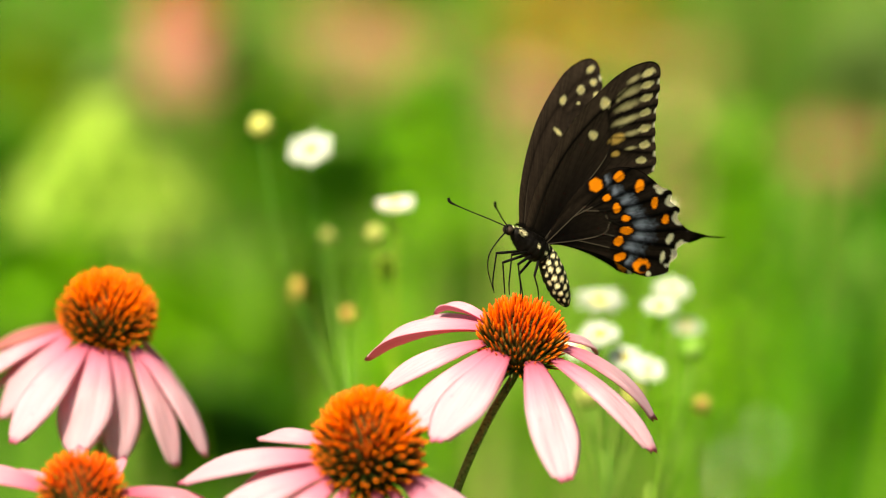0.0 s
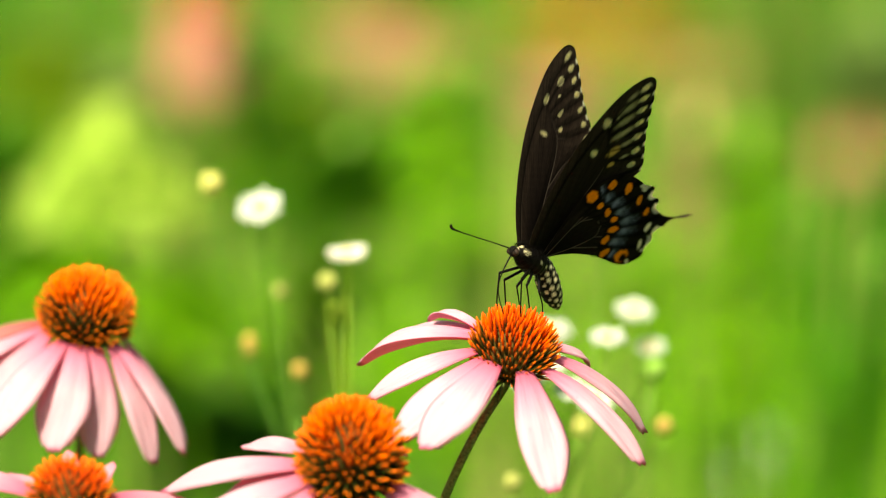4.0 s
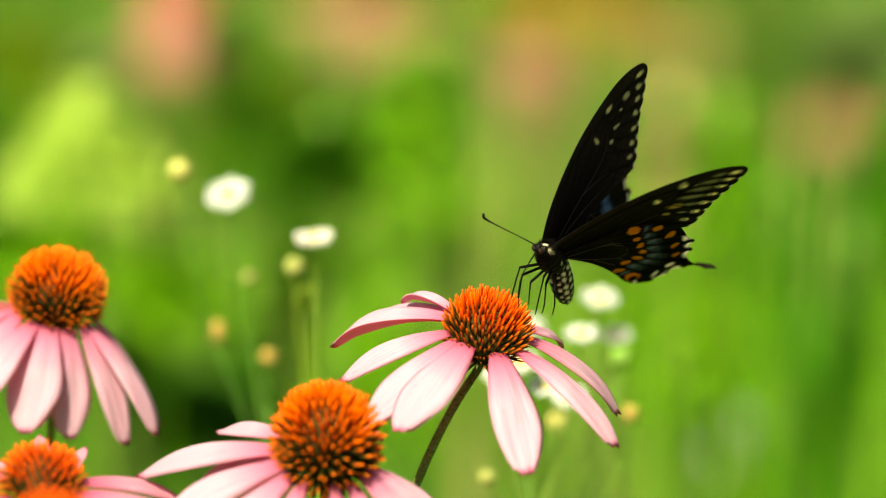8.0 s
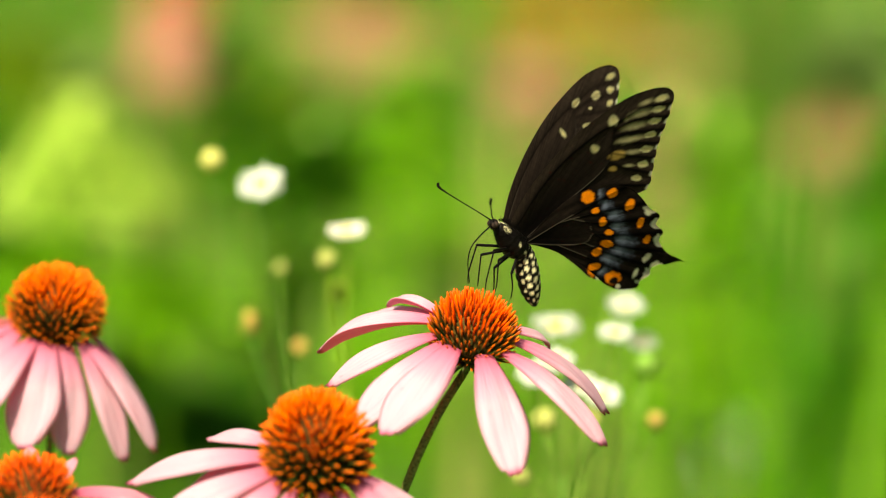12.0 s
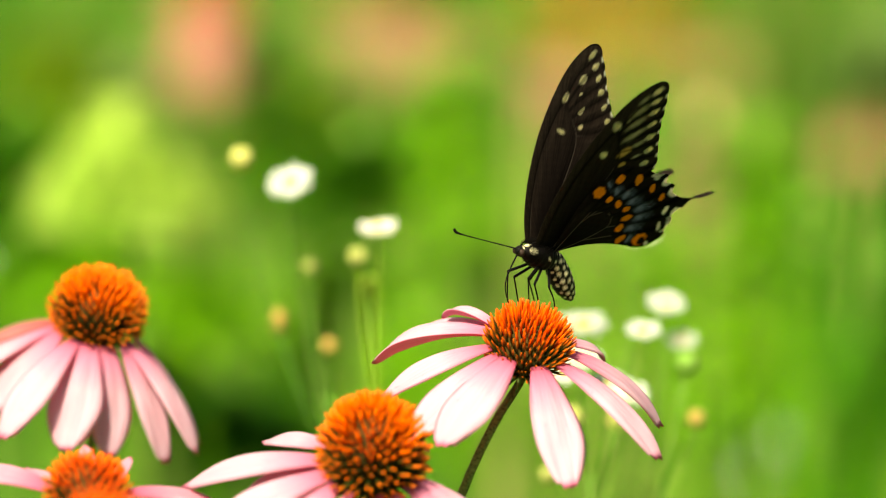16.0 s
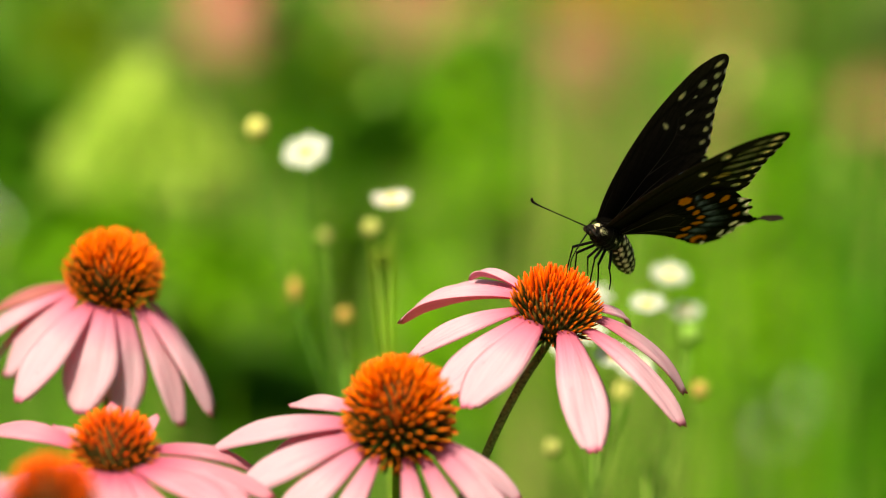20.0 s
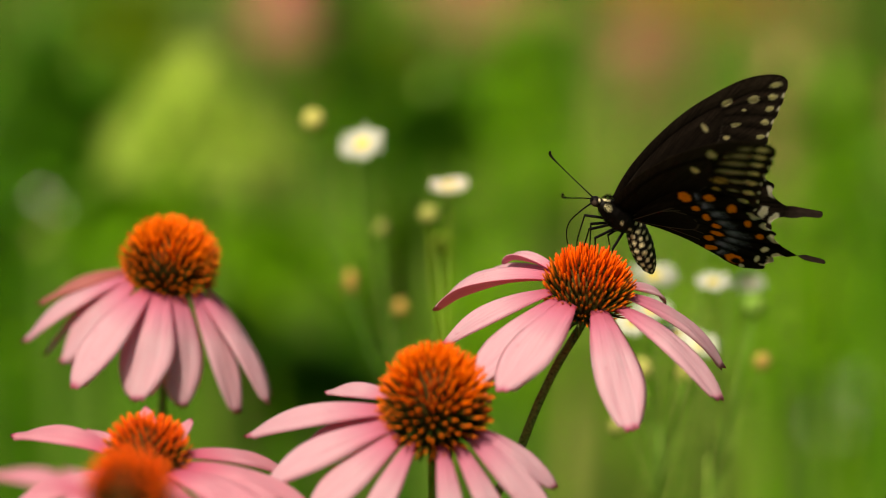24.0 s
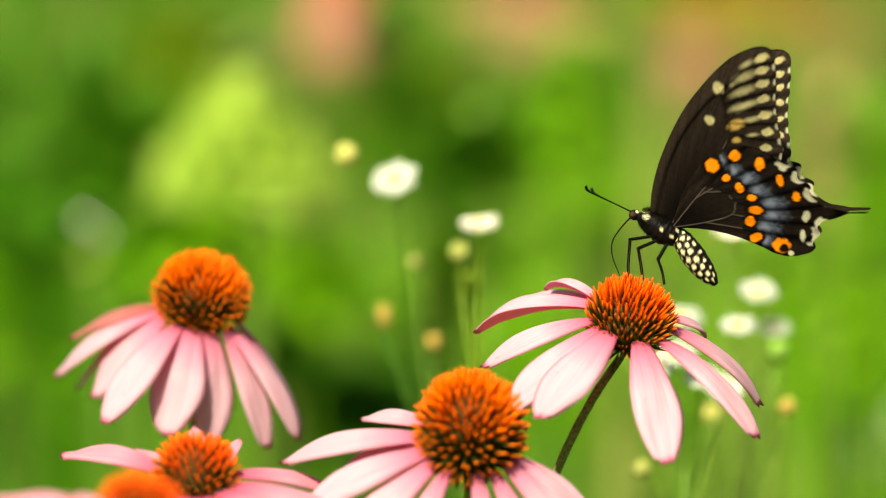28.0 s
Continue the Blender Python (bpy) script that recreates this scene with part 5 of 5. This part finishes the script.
SWAY_HALF_OPEN = [(0, 0.8, -1.4), (0.5, -9.2, -6.2), (1, -1.6, -5.2), (1.5, -4.1, -12.9), (2, 0.8, -0.8), (2.5, -0.2, -15.1), (3, -8.6, -6.7),
    (3.5, -9.3, -12.4), (5.5, -10.0, -12.8), (6, -9.4, -12.4), (6.5, -11.4, -13.8), (7, -11.4, -12.4), (7.5, -12.0, -12.1), (8, -11.6, -13.4),
    (8.5, -9.5, -14.3), (9, -11.0, -11.1), (9.5, -18.5, -9.3), (10, 1.4, -7.5), (10.5, -1.8, -9.5), (11, -4.8, -6.8), (11.5, -10.2, -7.0),
    (12, -1.2, -9.3), (12.5, -6.7, -10.5), (14.5, -0.3, -6.6), (15, -3.5, -7.8), (15.5, -2.1, -6.5), (16, -5.3, -7.1), (16.5, -13.6, -5.9),
    (17, -1.4, -7.7), (17.5, -13.4, -5.9), (18, -10.0, -7.9), (18.5, -16.2, -3.0), (19, -0.1, -9.5), (19.5, -11.6, -3.2), (20, -7.6, -9.4),
    (20.5, -12.1, -5.6), (22.5, -5.4, -8.8), (23, -4.1, -6.2), (23.5, -3.6, -9.4), (24, -4.0, -8.8), (24.5, -8.9, -8.9), (25, -4.9, -8.5),
    (25.5, -4.6, -10.4), (26, -8.2, -10.3), (26.5, -2.6, -9.3), (27, -5.4, -9.8), (27.5, -7.9, -11.6), (28, -6.4, -11.3)]
SWAY_EDGE = [(0, -0.1, -0.1), (1, -1.8, -3.5), (2, -0.3, 0.1), (3, -7.7, -2.2), (3.5, -7.4, -3.4), (5.5, -8.8, -6.4), (6, -9.1, -7.8),
    (7, -10.2, -5.8), (8, -9.9, -5.8), (9, -10.4, -3.9), (10, 1.9, -4.9), (11, -8.2, 1.1), (12, -1.4, -5.1), (12.5, -2.1, -4.9), (14.5, -3.0, -3.9),
    (15, -3.2, -3.5), (16, -3.1, -3.2), (17, -0.3, -5.2), (18, -8.8, -1.2), (19, -0.5, -8.0), (20, -7.8, -5.4), (20.5, -6.7, -5.3), (22.5, -4.1, -2.6),
    (23, -3.0, -1.7), (24, -3.0, -0.6), (25, -5.3, -4.2), (26, -6.6, -2.0), (27, -4.9, -4.9), (28, -6.5, -4.8)]
PERCH = [(0, 0.0197, 0.9122, 0.7590, 3.0, 2.1, 31.1), (0.5, 0.0196, 0.9122, 0.7588, 1.7, -1.3, 30.0), (1, 0.0174, 0.9120, 0.7581, 0.3, -4.6, 28.8),
    (1.5, 0.0175, 0.9119, 0.7578, 2.6, -6.8, 33.5), (2, 0.0173, 0.9119, 0.7577, 4.9, -8.9, 38.3), (2.5, 0.0183, 0.9119, 0.7576, 7.7, -9.6, 39.7),
    (3, 0.0194, 0.9118, 0.7572, 10.5, -10.3, 41.2), (3.5, 0.0210, 0.9117, 0.7569, 11.1, -10.9, 45.2), (5.5, 0.0255, 0.9116, 0.7571, 13.6, -13.7, 61.2),
    (6, 0.0266, 0.9115, 0.7564, 14.3, -14.3, 65.3), (6.5, 0.0280, 0.9113, 0.7557, 15.1, -12.8, 61.5), (7, 0.0297, 0.9110, 0.7545, 15.9, -11.2, 57.7),
    (7.5, 0.0315, 0.9109, 0.7541, 17.4, -9.4, 57.1), (8, 0.0327, 0.9107, 0.7534, 18.8, -7.5, 56.6), (8.5, 0.0307, 0.9107, 0.7530, 18.9, -13.0, 54.8),
    (9, 0.0291, 0.9105, 0.7522, 19.0, -18.4, 53.0), (9.5, 0.0272, 0.9107, 0.7527, 18.9, -16.5, 46.6), (10, 0.0252, 0.9107, 0.7529, 18.8, -14.7, 40.2),
    (10.5, 0.0264, 0.9111, 0.7549, 17.8, -6.4, 40.0), (11, 0.0274, 0.9117, 0.7577, 16.8, 1.9, 39.9), (11.5, 0.0267, 0.9118, 0.7582, 13.8, 4.7, 39.2),
    (12, 0.0264, 0.9119, 0.7588, 10.9, 7.4, 38.4), (12.5, 0.0250, 0.9119, 0.7586, 10.2, 4.8, 39.0), (14.5, 0.0207, 0.9119, 0.7581, 7.4, -5.3, 41.3),
    (15, 0.0196, 0.9120, 0.7581, 6.7, -7.9, 41.9), (15.5, 0.0204, 0.9119, 0.7574, 10.8, -13.1, 41.7), (16, 0.0209, 0.9118, 0.7569, 15.0, -18.3, 41.4),
    (16.5, 0.0230, 0.9119, 0.7567, 15.2, -18.4, 46.2), (17, 0.0242, 0.9118, 0.7562, 15.4, -18.6, 50.9),
    (17.5, 0.0246, 0.9117, 0.7558, 19.1, -20.8, 43.6), (18, 0.0254, 0.9116, 0.7552, 22.9, -23.0, 36.3),
    (18.5, 0.0252, 0.9118, 0.7555, 23.0, -23.2, 38.7), (19, 0.0253, 0.9116, 0.7549, 23.1, -23.4, 41.1),
    (19.5, 0.0280, 0.9115, 0.7544, 23.4, -18.6, 44.3), (20, 0.0307, 0.9112, 0.7533, 23.8, -13.9, 47.6),
    (20.5, 0.0301, 0.9111, 0.7527, 23.6, -12.0, 42.5), (22.5, 0.0259, 0.9111, 0.7525, 22.8, -4.4, 22.2),
    (23, 0.0251, 0.9112, 0.7526, 22.6, -2.5, 17.1), (23.5, 0.0249, 0.9114, 0.7532, 25.7, 1.3, 14.9), (24, 0.0250, 0.9119, 0.7549, 28.8, 5.2, 12.6),
    (24.5, 0.0239, 0.9115, 0.7530, 26.0, -1.4, 10.2), (25, 0.0231, 0.9111, 0.7511, 23.1, -8.0, 7.7), (25.5, 0.0237, 0.9117, 0.7539, 17.1, -1.7, 4.3),
    (26, 0.0243, 0.9124, 0.7566, 11.1, 4.6, 0.8), (26.5, 0.0246, 0.9124, 0.7565, 7.5, 5.2, -5.4), (27, 0.0249, 0.9125, 0.7567, 4.0, 5.8, -11.5),
    (27.5, 0.0253, 0.9128, 0.7583, 1.4, 2.7, -7.3), (28, 0.0256, 0.9131, 0.7588, -1.1, -0.4, -3.2)]
WINGBEAT = [(0, 16.7, 12.6, 9.2, -5.6, -4.5), (1, 16.6, 13.8, 10.1, -6.2, -1.8), (2, 17.3, 15.5, 10.3, -6.8, -6.2), (3, 17.7, 5.5, 9.2, -7.0, -8.9),
    (3.5, 18.7, 5.8, 9.6, -6.6, -8.7), (5.5, 22.4, 7.0, 11.5, -4.9, -8.0), (6, 23.3, 7.3, 11.9, -4.5, -7.8), (7, 35.6, 2.3, 4.2, -10.4, -11.0), (8,
    45.0, -0.2, 2.7, -4.7, -3.2), (9, 47.7, -4.6, 5.0, -5.6, -1.6), (10, 37.0, -1.7, 6.4, -5.5, -8.3), (11, 37.7, 1.1, 5.1, -6.4, -5.7), (12, 23.7,
    7.1, 9.1, -7.2, -1.3), (12.5, 23.3, 7.6, 9.5, -6.2, -1.3), (14.5, 21.7, 9.3, 11.1, -2.4, -1.3), (15, 21.3, 9.8, 11.5, -1.4, -1.3), (16, 21.7, 2.4,
    14.7, -0.9, -2.5), (17, 26.5, -0.1, 12.5, -0.1, -0.1), (18, 31.5, -5.8, 12.0, 0.4, 4.4), (19, 32.0, -2.6, 9.6, 1.2, 4.8), (20, 37.5, -4.7, 2.6,
    -3.1, 3.9), (20.5, 36.8, -4.9, 3.1, -2.0, 4.4), (22.5, 34.2, -5.6, 4.9, 2.3, 6.6), (23, 33.5, -5.8, 5.3, 3.4, 7.2), (24, 32.1, -1.1, 9.7, 1.3,
    7.5), (25, 31.6, -5.8, 12.1, 1.0, 8.2), (26, 27.7, 0.6, 9.0, 3.5, 8.2), (27, 22.8, 6.3, 13.7, 2.6, 6.5), (28, 18.6, 5.1, 1.0, -0.1, 3.2),]


def motions():
    for ob, rows in ((centre, SWAY_CENTRE), (front, SWAY_FRONT), (tall, SWAY_TALL), (low, SWAY_LOW), (near, SWAY_NEAR), *zip(plants, (SWAY_DAISY, SWAY_HALF_OPEN, SWAY_CLUSTER, SWAY_EDGE))):
        home = ob.matrix_basis.translation.copy()
        head = Vector((0.0913, -0.0256, 0.7418))
        keys = []
        for t, x, z, *lean in rows:
            turned = pose(0, 0, 0, 0, lean[0] if lean else 0, 0)
            at = home + Vector((x / 1000, 0, z / 1000)) + head - turned @ head
            keys.append((t, Matrix.Translation(at) @ turned))
        walk(ob, keys)
    walk(swallowtail, [(t, pose(x, y, z, -12, 0, 0) @ pose(0, 0, 0, rx, ry, rz)) for t, x, y, z, rx, ry, rz in PERCH])
    walk(abdomen, [(t, pose(0.0035, 0, -0.00225, 0, curl, 0)) for t, l, r, curl, sl, sr in WINGBEAT])
    for left, fore, wing in wings:
        side = -1 if left else 1
        rows = []
        for t, l, r, curl, sl, sr in WINGBEAT:
            # the far forewing rolls a little about its leading edge while the wings are spread
            slack = min(1.0, max(0.0, (10 - r) / 5)) if fore and not left and t < 22 else 0.0
            opened = Matrix.Rotation(-side * radians((l if left else r - 2 * slack) + 0.5), 4, AXIS)
            sweep = pose(0, 0, 0, 0, (sl if left else sr - 2 * slack) if fore else 0, 0)
            root = Vector((FORE_BASE[0], 0, FORE_BASE[1])) / 1000
            roll = Matrix.Translation(root) @ Matrix.Rotation(radians(-6 * slack), 4, Vector((13.5, 0, 37.3)).normalized()) @ Matrix.Translation(-root)
            rows.append((t, Matrix.Translation((0, side * 0.0012, 0)) @ opened @ sweep @ roll))
        walk(wing, rows)


motions()
